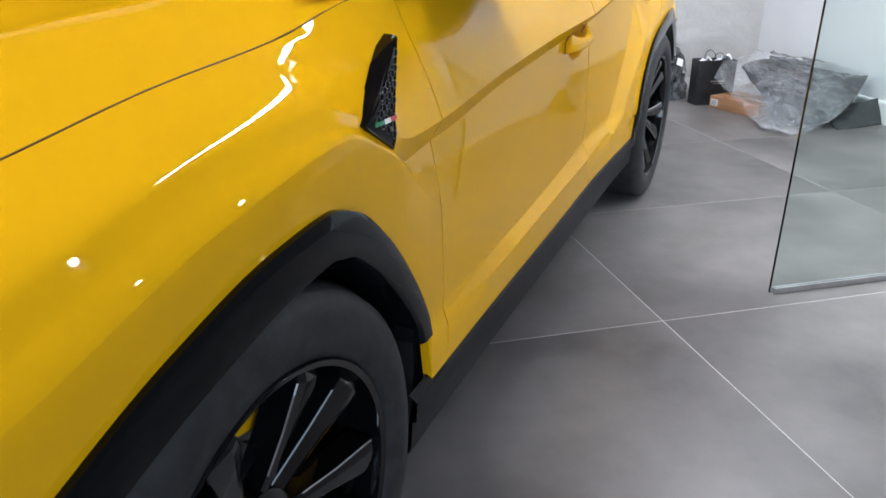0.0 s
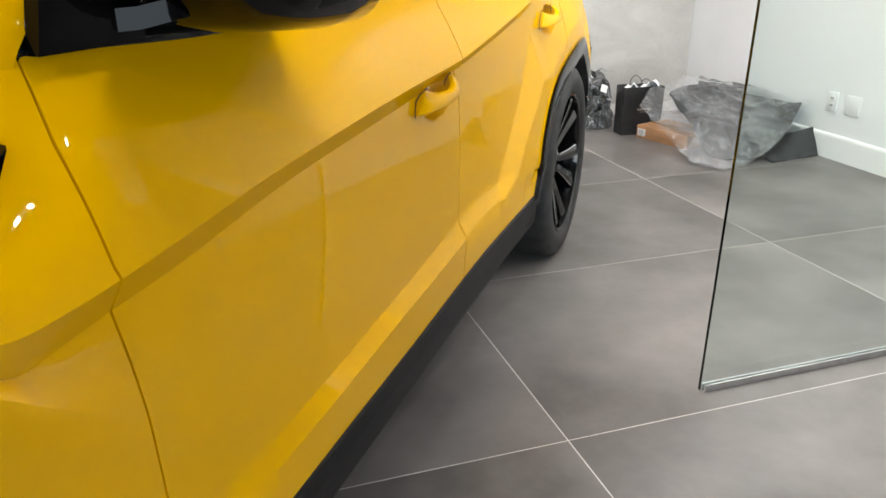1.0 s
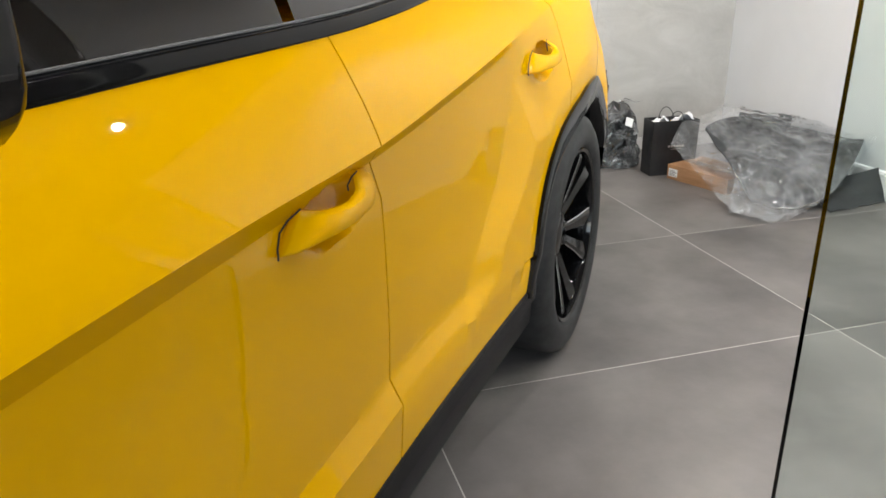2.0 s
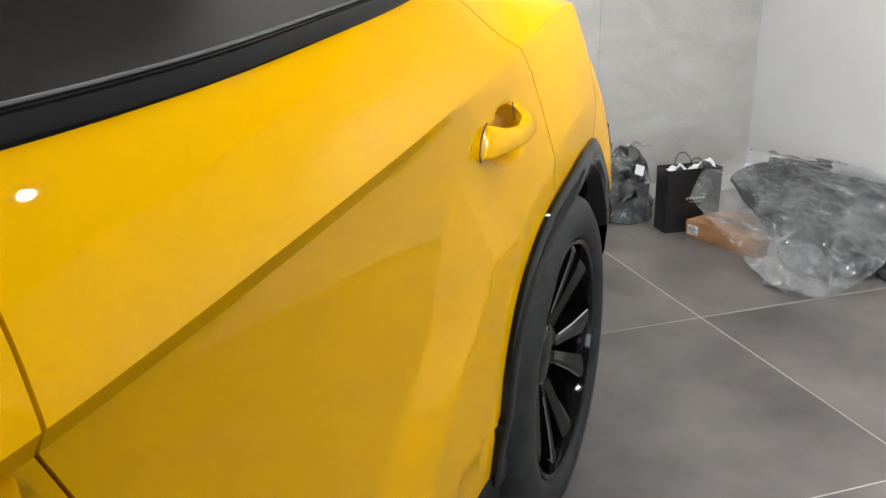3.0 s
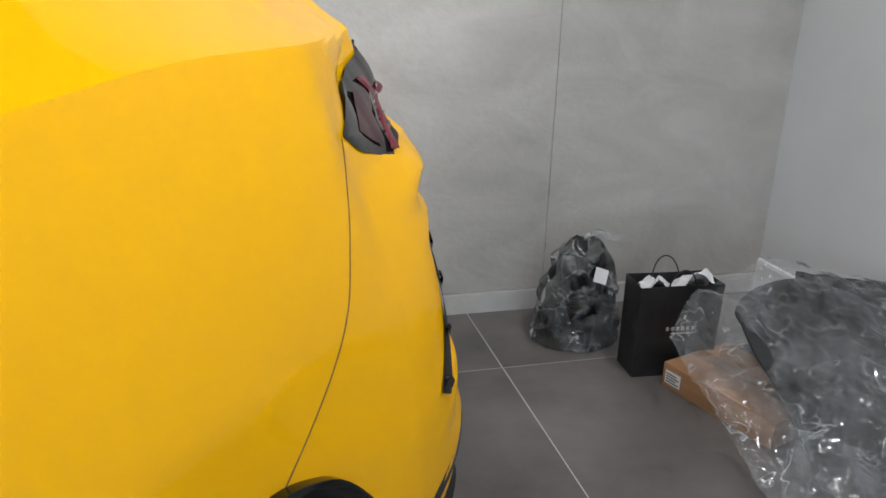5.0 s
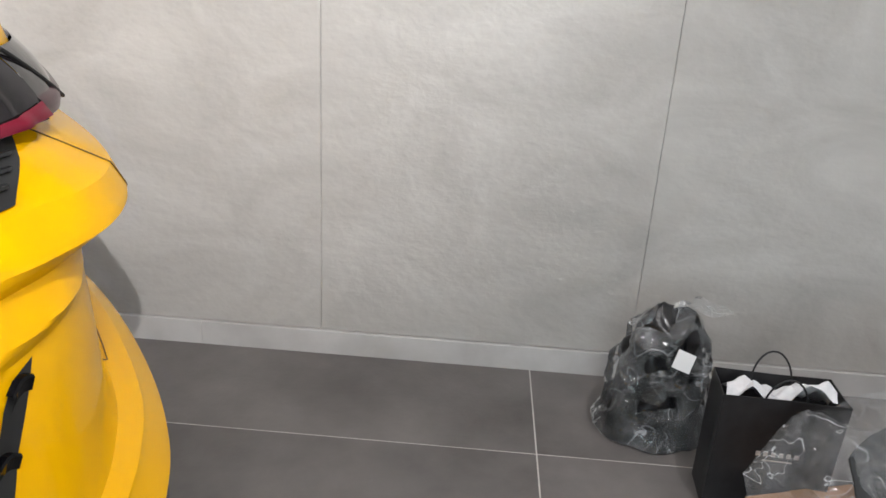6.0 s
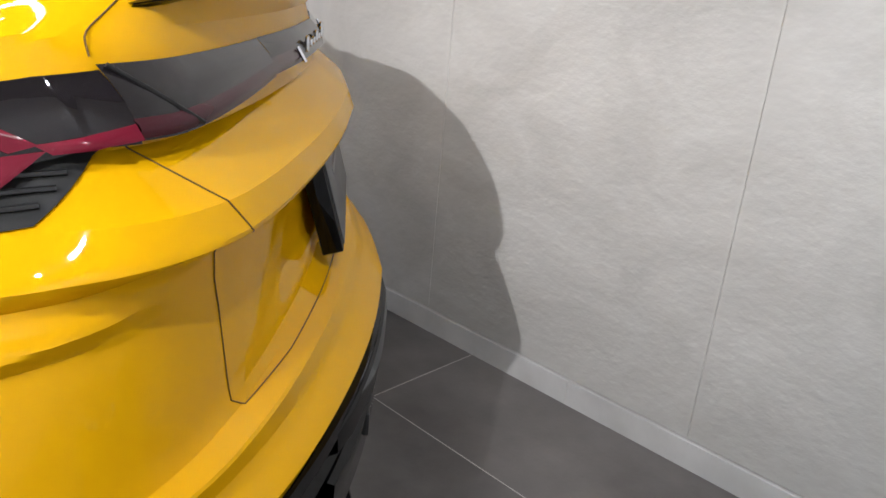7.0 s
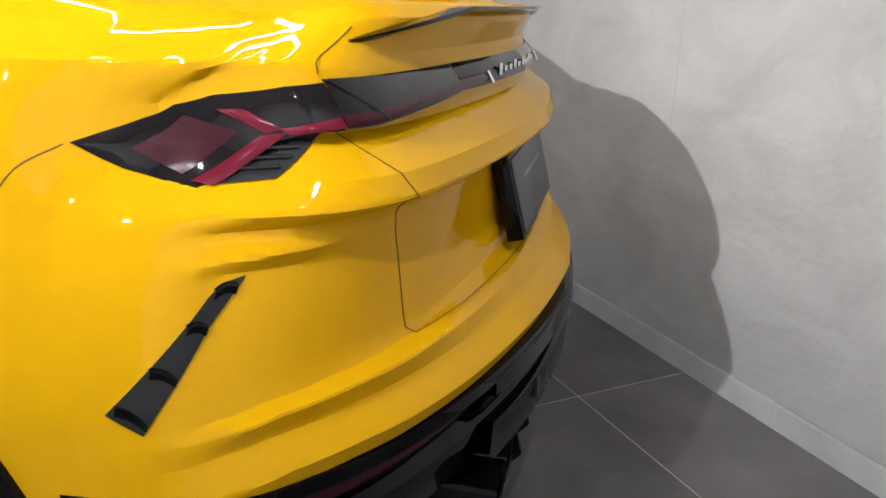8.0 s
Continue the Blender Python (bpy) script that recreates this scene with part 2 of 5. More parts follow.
prism(bm, [(WALL_X, 0), (WALL_X - 0.013, 0), (WALL_X - 0.013, 0.132), (WALL_X - 0.009, 0.145), (WALL_X, 0.15)], GLASS_Y - 0.05, WALL_Y - 0.0, "y")
tagged(new("baseboard_white", mesh_of("baseboard_white", bm, WHITE_TRIM, 0)), "white painted baseboard along the white wall", "baseboard", kind="structure")

# floor tiles, 1.5 by 1 metre
tile_cache = {}


def floor_tile(x0, x1, y0, y1):
    key = (round(x1 - x0, 3), round(y1 - y0, 3))
    if key not in tile_cache:
        bm = bmesh.new()
        box(bm, 0.002, key[0] - 0.002, 0.002, key[1] - 0.002, -0.012, 0)
        tile_cache[key] = mesh_of("tile", bm, TILE, 0)
    ob = new("tile", tile_cache[key])
    ob.location = (x0, y0, 0)
    ob.parent = floor
    return ob


xs = [WEST] + [-1.5 * k for k in range(4, -1, -1)] + [WALL_X]
ys = [SOUTH] + [-1.005 * k for k in range(7, 0, -1)] + [0.0, 1.0, 2.078, WALL_Y]
for a, b in zip(xs, xs[1:]):
    for c, d in zip(ys, ys[1:]):
        floor_tile(a, b, c, d)

# ---- the car: x to its left side, y to its tail, z up, from the floor under the rear axle ----
CAR = Matrix.Translation((-1.712, 0.812, 0)) @ Matrix.Rotation(radians(-38.5), 4, "Z")
car = thing("car", "bright yellow sports utility car with gloss black trim, parked aslant", "car", CAR)
AXLE_F, AXLE_R, TYRE_R = -2.95, 0.012, 0.388
HOUSE_F, HOUSE_R = -3.003, 0.0

# feature lines of the flank, from below to above: y, x, z
SILL_LOW = curve([(-3.95, 0.8, 0.3), (-3.5, 0.965, 0.3), (-2.52, 0.985, 0.365), (-2, 0.985, 0.384), (-1.6, 0.985, 0.392), (-1.05, 0.987, 0.41), (-0.4, 0.99, 0.40), (-0.2, 1, 0.45), (0.3, 0.993, 0.53), (0.54, 0.98, 0.56)])
SILL_TOP = curve([(-3.95, 0.84, 0.45), (-3.5, 0.985, 0.46), (-2.5, 0.985, 0.455), (-2.2, 0.988, 0.466), (-1.95, 0.992, 0.48), (-1.7, 0.993, 0.495), (-1.35, 0.994, 0.513), (-1.07, 0.994, 0.528), (-0.7, 0.994, 0.505), (-0.4, 0.994, 0.475), (-0.2, 1, 0.54), (0.3, 0.996, 0.61), (0.54, 0.985, 0.64)])
DOOR_LOW = curve([(-3.95, 0.86, 0.5), (-3.5, 0.99, 0.5), (-2.6, 0.985, 0.5), (-2.3, 0.972, 0.497), (-1.95, 0.970, 0.512), (-1.65, 0.970, 0.532), (-1.35, 0.970, 0.556), (-1.1, 0.972, 0.575), (-0.75, 0.973, 0.55), (-0.55, 0.978, 0.525), (-0.4, 0.994, 0.505), (0, 1, 0.62), (0.3, 0.996, 0.69), (0.54, 0.98, 0.755)])
FLARE = curve([(-3.95, 0.9, 0.68), (-3.3, 0.995, 0.82), (-3, 1, 0.905), (-2.74, 0.998, 0.938), (-2.6, 0.995, 0.88), (-2.46, 0.985, 0.775), (-2.3, 0.971, 0.68), (-1.9, 0.970, 0.71), (-1.13, 0.970, 0.75), (-0.77, 0.970, 0.72), (-0.6, 0.972, 0.69), (-0.5, 0.988, 0.69), (-0.42, 1, 0.735), (-0.33, 1, 0.815), (-0.14, 1, 0.893), (0.03, 0.998, 0.935), (0.15, 0.99, 0.945), (0.38, 0.966, 0.925), (0.54, 0.950, 0.905)])
UNDER = curve([(-3.95, 0.87, 0.72), (-3.3, 0.97, 0.86), (-3, 0.975, 0.935), (-2.74, 0.982, 0.955), (-2.6, 0.988, 0.895), (-2.5, 0.968, 0.845), (-2.35, 0.956, 0.85), (-2, 0.956, 0.889), (-1.6, 0.957, 0.917), (-1.2, 0.957, 0.949), (-0.98, 0.958, 0.975), (-0.73, 0.96, 1.01), (-0.55, 0.96, 1.037), (-0.3, 0.95, 1.058), (-0.1, 0.934, 1.075), (0.15, 0.930, 1.095), (0.35, 0.922, 1.1), (0.46, 0.914, 1.09), (0.54, 0.880, 1.08)])
CREASE = curve([(-3.95, 0.84, 0.77), (-3.3, 0.955, 0.89), (-3, 0.955, 0.958), (-2.74, 0.968, 0.972), (-2.62, 0.982, 0.925), (-2.5, 0.985, 0.888), (-2.06, 0.985, 0.927), (-1.6, 0.985, 0.958), (-1.28, 0.984, 0.972), (-1.16, 0.982, 0.983), (-1, 0.98, 1.002), (-0.77, 0.975, 1.03), (-0.56, 0.962, 1.053), (-0.3, 0.942, 1.078), (-0.1, 0.922, 1.102), (0.15, 0.908, 1.148), (0.35, 0.898, 1.168), (0.46, 0.886, 1.168), (0.54, 0.862, 1.168)])
BELT = curve([(-3.95, 0.66, 0.81), (-3.5, 0.79, 0.93), (-3.1, 0.81, 0.99), (-2.9, 0.81, 1.022), (-2.6, 0.81, 1.055), (-2.44, 0.835, 1.098), (-2.33, 0.865, 1.113), (-2.05, 0.872, 1.105), (-1.5, 0.882, 1.118), (-1.2, 0.885, 1.127), (-1, 0.882, 1.14), (-0.7, 0.867, 1.172), (-0.43, 0.845, 1.206), (-0.28, 0.825, 1.233), (0, 0.788, 1.25), (0.35, 0.755, 1.24), (0.54, 0.742, 1.228)])
LINES = (SILL_LOW, SILL_TOP, DOOR_LOW, FLARE, UNDER, CREASE, BELT)
BULGE = (0, 0, 0.002, 0.002, 0, 0.012)   # how far the skin swells between neighbouring lines
SWELL = straight([(-3.9, 0.01), (-3.2, 0.03), (-2.6, 0.03), (-2.3, 0.006), (-2.0, 0.004), (-0.45, 0.004), (-0.2, -0.006), (0.0, -0.016), (0.5, -0.014)])


def flank(y, z):
    """Half width of the car at a length and height."""
    p = [f(y) for f in LINES]
    for i in range(6):
        (x0, z0), (x1, z1) = p[i], p[i + 1]
        if z <= z1 or i == 5:
            t = min(max((z - z0) / max(z1 - z0, 1e-4), -0.3 if i == 0 else 0), 1)
            return x0 + (x1 - x0) * t + (SWELL(y) if i == 5 else BULGE[i]) * 4 * t * (1 - t) * (t > 0)



FACET = straight([(0.5, -0.97), (0.617, -0.861), (0.69, -0.772), (0.76, -0.69), (0.876, -0.61), (0.973, -0.56), (1.03, -0.49), (1.1, -0.45)])


def step(a, b, v):
    v = min(1.0, max(0.0, (v - a) / (b - a)))
    return v * v * (3 - 2 * v)


def faceted(y, z):
    """The flank with the crisp fold where the rear door rises to the wheel arch."""
    x = flank(y, z)
    if -1.05 < y < -0.05 and 0.50 < z < 1.06:
        d = y - FACET(z)
        if d > 0:
            x = max(x, min(flank(FACET(z), z) + 0.17 * d, 1.0 - 0.217 * max(0.0, z - 0.80)))
    return x


def rounded(rows):
    f = curve(rows)
    return lambda q: float(f(q)[0])


# wheel arches: outlines relative to the axle, (y, z)
ARCH_F = rounded([(-0.56, 0.30), (-0.50, 0.50), (-0.40, 0.66), (-0.24, 0.745), (-0.1, 0.80), (0.08, 0.845), (0.2, 0.855), (0.27, 0.835), (0.36, 0.765), (0.46, 0.65), (0.535, 0.54), (0.555, 0.50), (0.558, 0.47), (0.56, 0.30)])
ARCH_R = rounded([(-0.52, 0.30), (-0.48, 0.47), (-0.44, 0.60), (-0.33, 0.735), (-0.20, 0.80), (-0.05, 0.835), (0.12, 0.86), (0.25, 0.862), (0.34, 0.83), (0.44, 0.72), (0.52, 0.58), (0.56, 0.45), (0.58, 0.30)])


def arch_height(y):
    h = 0.0
    if -0.56 < y - HOUSE_F < 0.56:
        h = ARCH_F(y - HOUSE_F)
    if -0.52 < y < 0.58:
        h = ARCH_R(y)
    return h


GAP_F = straight([(0.2, -2.36), (0.55, -2.365), (0.7, -2.373), (0.88, -2.384), (0.905, -2.388), (1.03, -2.374), (1.11, -2.352), (1.13, -2.345)])
GAP_M = straight([(0.2, -1.255), (0.6, -1.255), (0.88, -1.24), (0.97, -1.27), (1.02, -1.258), (1.14, -1.235), (1.3, -1.20)])
GAP_R = straight([(0.2, -0.14), (0.70, -0.138), (0.80, -0.134), (0.89, -0.130), (0.976, -0.114), (1.05, -0.100), (1.085, -0.097), (1.100, -0.098), (1.106, -0.102), (1.113, -0.109), (1.126, -0.132), (1.145, -0.153), (1.166, -0.172), (1.20, -0.222), (1.23, -0.272)])
NOSE = lambda z: -3.95
TAIL = lambda z: 0.54


def skin(lo, hi, n, gap_lo=0.0, gap_hi=0.0, rows_between=(2, 3, 12, 30, 4, 16)):
    """Rows of points of the flank between two bounds y(z)."""
    cols = []
    for j in range(n + 1):
        s = j / n

        def at(z):
            return (lo(z) + gap_lo) * (1 - s) + (hi(z) - gap_hi) * s

        def on_line(f, z):
            for _ in range(6):
                z = f(at(z))[1]
            return z

        zs = []
        anchors = [on_line(f, 0.7) for f in LINES]
        for i in range(6):
            for k in range(rows_between[i]):
                zs.append(anchors[i] + (anchors[i + 1] - anchors[i]) * k / rows_between[i])
        zs.append(anchors[-1])
        floor_z = 0.0
        for _ in range(8):
            floor_z = arch_height(at(max(floor_z, zs[0])))
        col = []
        for z in zs:
            z = max(z, floor_z)
            y = at(z)
            col.append((soft_flank(y, z), y, z))
        cols.append(col)
    return cols


DENTS = ((-1.368, 0.903, 0.100, 0.046, 0.032), (-0.318, 0.980, 0.100, 0.046, 0.032))   # bowls behind the handles: y, z, half length, half height, depth


VENT = ((-2.588, 0.889), (-2.672, 0.943), (-2.432, 1.040))   # corners of the fender vent: y, z


def vent_plane(y, z):
    return 0.984 - 0.070 * max(0.0, ((y + 2.60) * 0.67 + (z - 0.912) * 0.74) / 0.21)


def bare_flank(y, z):
    return sum(faceted(y, z + d) for d in (-0.0012, 0, 0.0012)) / 3


def soft_flank(y, z):
    x = bare_flank(y, z)
    for yc, zc, a, b, deep in DENTS:
        u, v = y - yc, z - zc
        u, v = u * 0.99 + v * 0.13, v * 0.99 - u * 0.13
        q = (u / a) ** 2 + (v / b) ** 2
        if q < 1:
            x -= deep * min(1.0, 1.5 * (1 - q))
    return x


def mirror_x(p):
    return (-p[0], p[1], p[2])


def panel(name, cols, label="", sides=(1, -1)):
    for s in sides:
        bm = bmesh.new()
        rows = cols if s > 0 else [[mirror_x(p) for p in c] for c in cols]
        grid(bm, rows if s < 0 else [r[::-1] for r in rows])
        bmesh.ops.remove_doubles(bm, verts=bm.verts[:], dist=0.0004)
        edge = [e for e in bm.edges if e.is_boundary]
        r = bmesh.ops.extrude_edge_only(bm, edges=edge)
        for v in [g for g in r["geom"] if isinstance(g, bmesh.types.BMVert)]:
            v.co.x -= s * 0.02
        bmesh.ops.recalc_face_normals(bm, faces=bm.faces[:])
        ob = part(name, bm, PAINT, car, label, 30)
        if s > 0:
            left = ob
    return left


fender = panel("front_fender", skin(NOSE, GAP_F, 190, 0, 0.002))
panel("front_door", skin(GAP_F, GAP_M, 170, 0.002, 0.002))
panel("rear_door", skin(GAP_M, GAP_R, 190, 0.002, 0.002))
QUARTER = skin(GAP_R, TAIL, 50, 0.002, 0)

# dark structure inside, behind every gap
bm = bmesh.new()
rows = []
for y in np.linspace(-3.9, 0.52, 60):
    zt = BELT(y)[1] - 0.03
    zb = max(arch_height(y) + 0.02, 0.30)
    rows.append([(flank(y, max(z, arch_height(y))) - 0.05, y, z) for z in np.linspace(zb, zt, 8)])
rows2 = [r[::-1] + [(-p[0], p[1], p[2]) for p in r] for r in rows]
grid(bm, rows2)
part("inner_body", bm, DARK, car, "dark structure inside the body")

# ---- the tail ----
PLAN = curve([(0, 1.0), (0.235, 0.985), (0.5, 0.95), (0.717, 0.90), (0.82, 0.85), (0.89, 0.79), (0.93, 0.725), (0.952, 0.655), (0.963, 0.592), (0.97, 0.54)])
OFFSET = straight([(0.65, 0.004), (0.672, 0.014), (0.679, 0.018), (0.683, 0.016), (0.720, -0.014), (0.724, -0.014), (0.754, 0.004), (0.758, 0.003), (0.769, -0.022), (0.80, -0.026), (0.93, -0.034), (0.962, -0.032), (0.976, -0.024), (0.996, 0.022), (1.001, 0.023), (1.006, 0.021), (1.03, 0.012), (1.078, -0.052), (1.142, -0.068), (1.186, -0.043), (1.190, -0.042), (1.194, -0.044), (1.235, -0.085)])
EDGE_RISE = straight([(0, -0.032), (0.80, -0.032), (0.90, -0.012), (0.947, 0.004), (0.967, 0.014), (0.97, 0.018)])
CORNER = straight([(1.0, 0.05), (1.045, 0.022), (1.12, 0.022), (1.16, 0.05)])
LAMP_FACE = straight([(1.0, 0.022), (1.03, 0.014), (1.078, -0.018), (1.15, -0.060), (1.16, -0.055)])
DROOP = straight([(0.0, 0.0), (0.80, 0.0), (0.88, 0.007), (0.92, 0.022), (0.953, 0.042), (0.97, 0.05)])   # how far the ledges sink towards the corner
TAIL_X = [0.97, 0.9695, 0.968, 0.966, 0.964, 0.961, 0.957, 0.953, 0.948, 0.944, 0.94, 0.935, 0.93, 0.925, 0.92, 0.9125, 0.905, 0.8975, 0.89, 0.88, 0.87, 0.86, 0.85, 0.835, 0.82, 0.805, 0.79, 0.775, 0.76, 0.74, 0.72, 0.70, 0.68, 0.66, 0.64, 0.62, 0.60, 0.58, 0.56, 0.54, 0.52, 0.50, 0.48, 0.46, 0.44, 0.42, 0.40, 0.36, 0.31, 0.27, 0.22, 0.18, 0.13, 0.09, 0.045, 0.0]


def level(x, z):
    """The height of the tail's profile that a height takes at x: ledges sink and the upper edge rises towards the corner."""
    return z + EDGE_RISE(x) * min(1.0, max(0.0, (z - 1.10) / 0.035)) + DROOP(x) * (1 - step(0.80, 0.95, z))


def height(x, v):
    """The height at x that takes a level of the profile."""
    lo, hi = v - 0.06, v + 0.06
    for _ in range(18):
        mid = (lo + hi) / 2
        lo, hi = (mid, hi) if level(x, mid) < v else (lo, mid)
    return (lo + hi) / 2


TUCK = straight([(0.0, 0.0), (0.80, 0.0), (0.85, 0.010), (0.89, 0.024), (0.93, 0.032), (0.952, 0.029), (0.963, 0.016), (0.97, 0.0)])   # how far the corner draws in at lamp level
BROW = straight([(0.74, 0.0), (0.80, 0.008), (0.86, 0.022), (0.90, 0.028), (0.94, 0.018), (0.967, 0.0)])      # ridge over the corner outlet: how far it stands out
BROW_Z = straight([(0.76, 0.946), (0.864, 0.950), (0.912, 0.944), (0.953, 0.932), (0.97, 0.925)])
PLATE_FOLD = straight([(0.76, 0.62), (0.83, 0.556), (0.95, 0.433), (1.0, 0.39)])   # edge of the hollow round the number plate


def tail_point(x, z, out=0.0, lamp=False):
    """A point on the tail: x along the plan at bumper level, z up, out beyond the skin."""
    k = soft_flank(0.54, z) / 0.97
    fade = min(1.0, max(0.0, (0.966 - x) / CORNER(z)))
    keep = min(1.0, max(0.0, (x - 0.70) / 0.2))
    xs = x * (k * keep + (1 - keep) * min(1.0, k + 0.05))
    xs -= TUCK(x) * step(0.98, 1.06, z)
    if lamp:
        out -= 0.003 * step(0.88, 0.92, x) * (1 - step(0.95, 0.967, x))
    depth = LAMP_FACE(z) if lamp else OFFSET(level(x, z))
    d = z - BROW_Z(x)
    if -0.02 < d < 0.028 and not lamp:
        depth += BROW(x) * (1 - d / 0.028 if d > 0 else 1 + d / 0.02)
    if 0.77 < z < 0.99 and not lamp:
        depth -= min(0.014, 0.09 * max(0.0, PLATE_FOLD(z) - x)) * step(0.77, 0.86, z) * (1 - step(0.96, 0.99, z))
    y = float(PLAN(x)[0]) + depth * fade + out + 0.075 * max(0.0, 1 - (x / 0.85) ** 2) * min(1.0, max(0.0, (0.78 - z) / 0.06))
    return (xs + 0.5 * out * (x > 0.85), y, z)


under = [tail_point(0.963, p[2]) for p in QUARTER[-1]]
panel("rear_quarter", QUARTER + [[(x - 0.003, y, z) for x, y, z in under]])

tail_z = [0.65, 0.66, 0.672, 0.679, 0.683, 0.695, 0.708, 0.720, 0.724, 0.734, 0.744, 0.754, 0.758, 0.7635, 0.769, 0.78, 0.80, 0.82, 0.84, 0.86, 0.88, 0.90, 0.92, 0.928, 0.934, 0.94, 0.944, 0.948, 0.952, 0.956, 0.962, 0.97, 0.976, 0.983, 0.99, 0.996, 1.001, 1.006, 1.012, 1.02, 1.03, 1.045, 1.06, 1.068, 1.078, 1.09, 1.10, 1.11, 1.12, 1.13, 1.142, 1.15, 1.16, 1.17, 1.178, 1.186, 1.190, 1.194, 1.20, 1.208, 1.22, 1.232]
SPLIT = tail_z.index(1.03)
for lo, hi, nm in ((0, SPLIT, "rear_bumper"), (SPLIT, len(tail_z) - 1, "tail_upper")):
    bm = bmesh.new()
    rows = []
    for z in tail_z[lo:hi + 1]:
        right = [(soft_flank(0.5, z) - 0.003, 0.5, z)] + [tail_point(x, height(x, z) if z < 1.215 else z) for x in TAIL_X]
        rows.append(right + [mirror_x(p) for p in right[-2::-1]])
    grid(bm, rows)
    bmesh.ops.recalc_face_normals(bm, faces=bm.faces[:])
    part(nm, bm, PAINT, car, "", 28)

# ---- hood, roof and glass house ----
HOOD_EDGE = [(y, BELT(y)[0], BELT(y)[1]) for y in np.linspace(-3.95, -2.44, 24)]
bm = bmesh.new()
rows = []
for y, x, z in HOOD_EDGE:
    row = []
    for k in range(13):
        s = k / 12
        ridge = 0.028 * math.exp(-((s - 0.25) / 0.12) ** 2)
        row.append((x - 0.004 - (x - 0.004) * s, y + 0.10 * s * (y > -2.9) - 0.25 * s * s * (y < -3.6), z + 0.075 * (1 - (1 - s) ** 2) + ridge * min(1, (y + 4.0) * 1.5)))
    rows.append(row + [mirror_x(p) for p in row[-2::-1]])
grid(bm, rows)
bmesh.ops.recalc_face_normals(bm, faces=bm.faces[:])
part("hood", bm, PAINT, car, "", 30)

for s in (1, -1):
    bm = bmesh.new()
    tube(bm, [(s * (x - 0.002), y, z + 0.0005) for y, x, z in HOOD_EDGE], 0.0016, 6)
    part("hood_gap", bm, SEAM, car, "narrow dark gap beside the hood")
bm = bmesh.new()
front = [(0.66, -3.95, 0.81), (0.84, -3.95, 0.75), (0.9, -3.95, 0.6), (0.84, -3.95, 0.45), (0.8, -3.95, 0.3)]
rows = [[(x * (1 - s), -3.95 - 0.2 * math.sin(s * math.pi / 2), z) for s in np.linspace(0, 1, 10)] for x, _, z in front]
grid(bm, [r + [mirror_x(p) for p in r[-2::-1]] for r in rows])
part("front_bumper", bm, PAINT, car, "", 30)

RAIL = curve([(-2.35, 0.78, 1.13), (-1.9, 0.70, 1.37), (-1.55, 0.65, 1.52), (-1.2, 0.635, 1.575), (-0.6, 0.63, 1.59), (0.0, 0.62, 1.56), (0.35, 0.61, 1.50), (0.72, 0.66, 1.27)])
bm = bmesh.new()
rows = []
for y in np.linspace(-1.55, 0.35, 24):
    x, z = RAIL(y)
    rows.append([(x * c, y, z + 0.05 * (1 - c * c)) for c in np.linspace(1, -1, 15)])
grid(bm, rows)
solid(bm, 0.02)
part("roof", bm, PAINT, car, "", 30)

bm = bmesh.new()
rows = []
for s in np.linspace(0, 1, 12):
    y0, (x1, z1) = -2.42 + 0.87 * s, RAIL(-2.35 + 0.8 * s)
    rows.append([(x1 * c, y0 - 0.28 * (1 - s) * (1 - c * c), z1 + 0.05 * (1 - c * c)) for c in np.linspace(1, -1, 13)])
grid(bm, rows)
part("windscreen", bm, GLASS_DARK, car, "dark tinted windscreen")

bm = bmesh.new()
rows = []
for s in np.linspace(0, 1, 10):
    y0 = 0.35 + 0.40 * s
    x1, z1 = RAIL(y0)
    rows.append([(x1 * 0.96 * c, y0 + 0.06 * (1 - c * c), z1 + 0.05 * (1 - s) * (1 - c * c)) for c in np.linspace(1, -1, 13)])
grid(bm, rows)
part("rear_window", bm, GLASS_DARK, car, "dark tinted rear window")

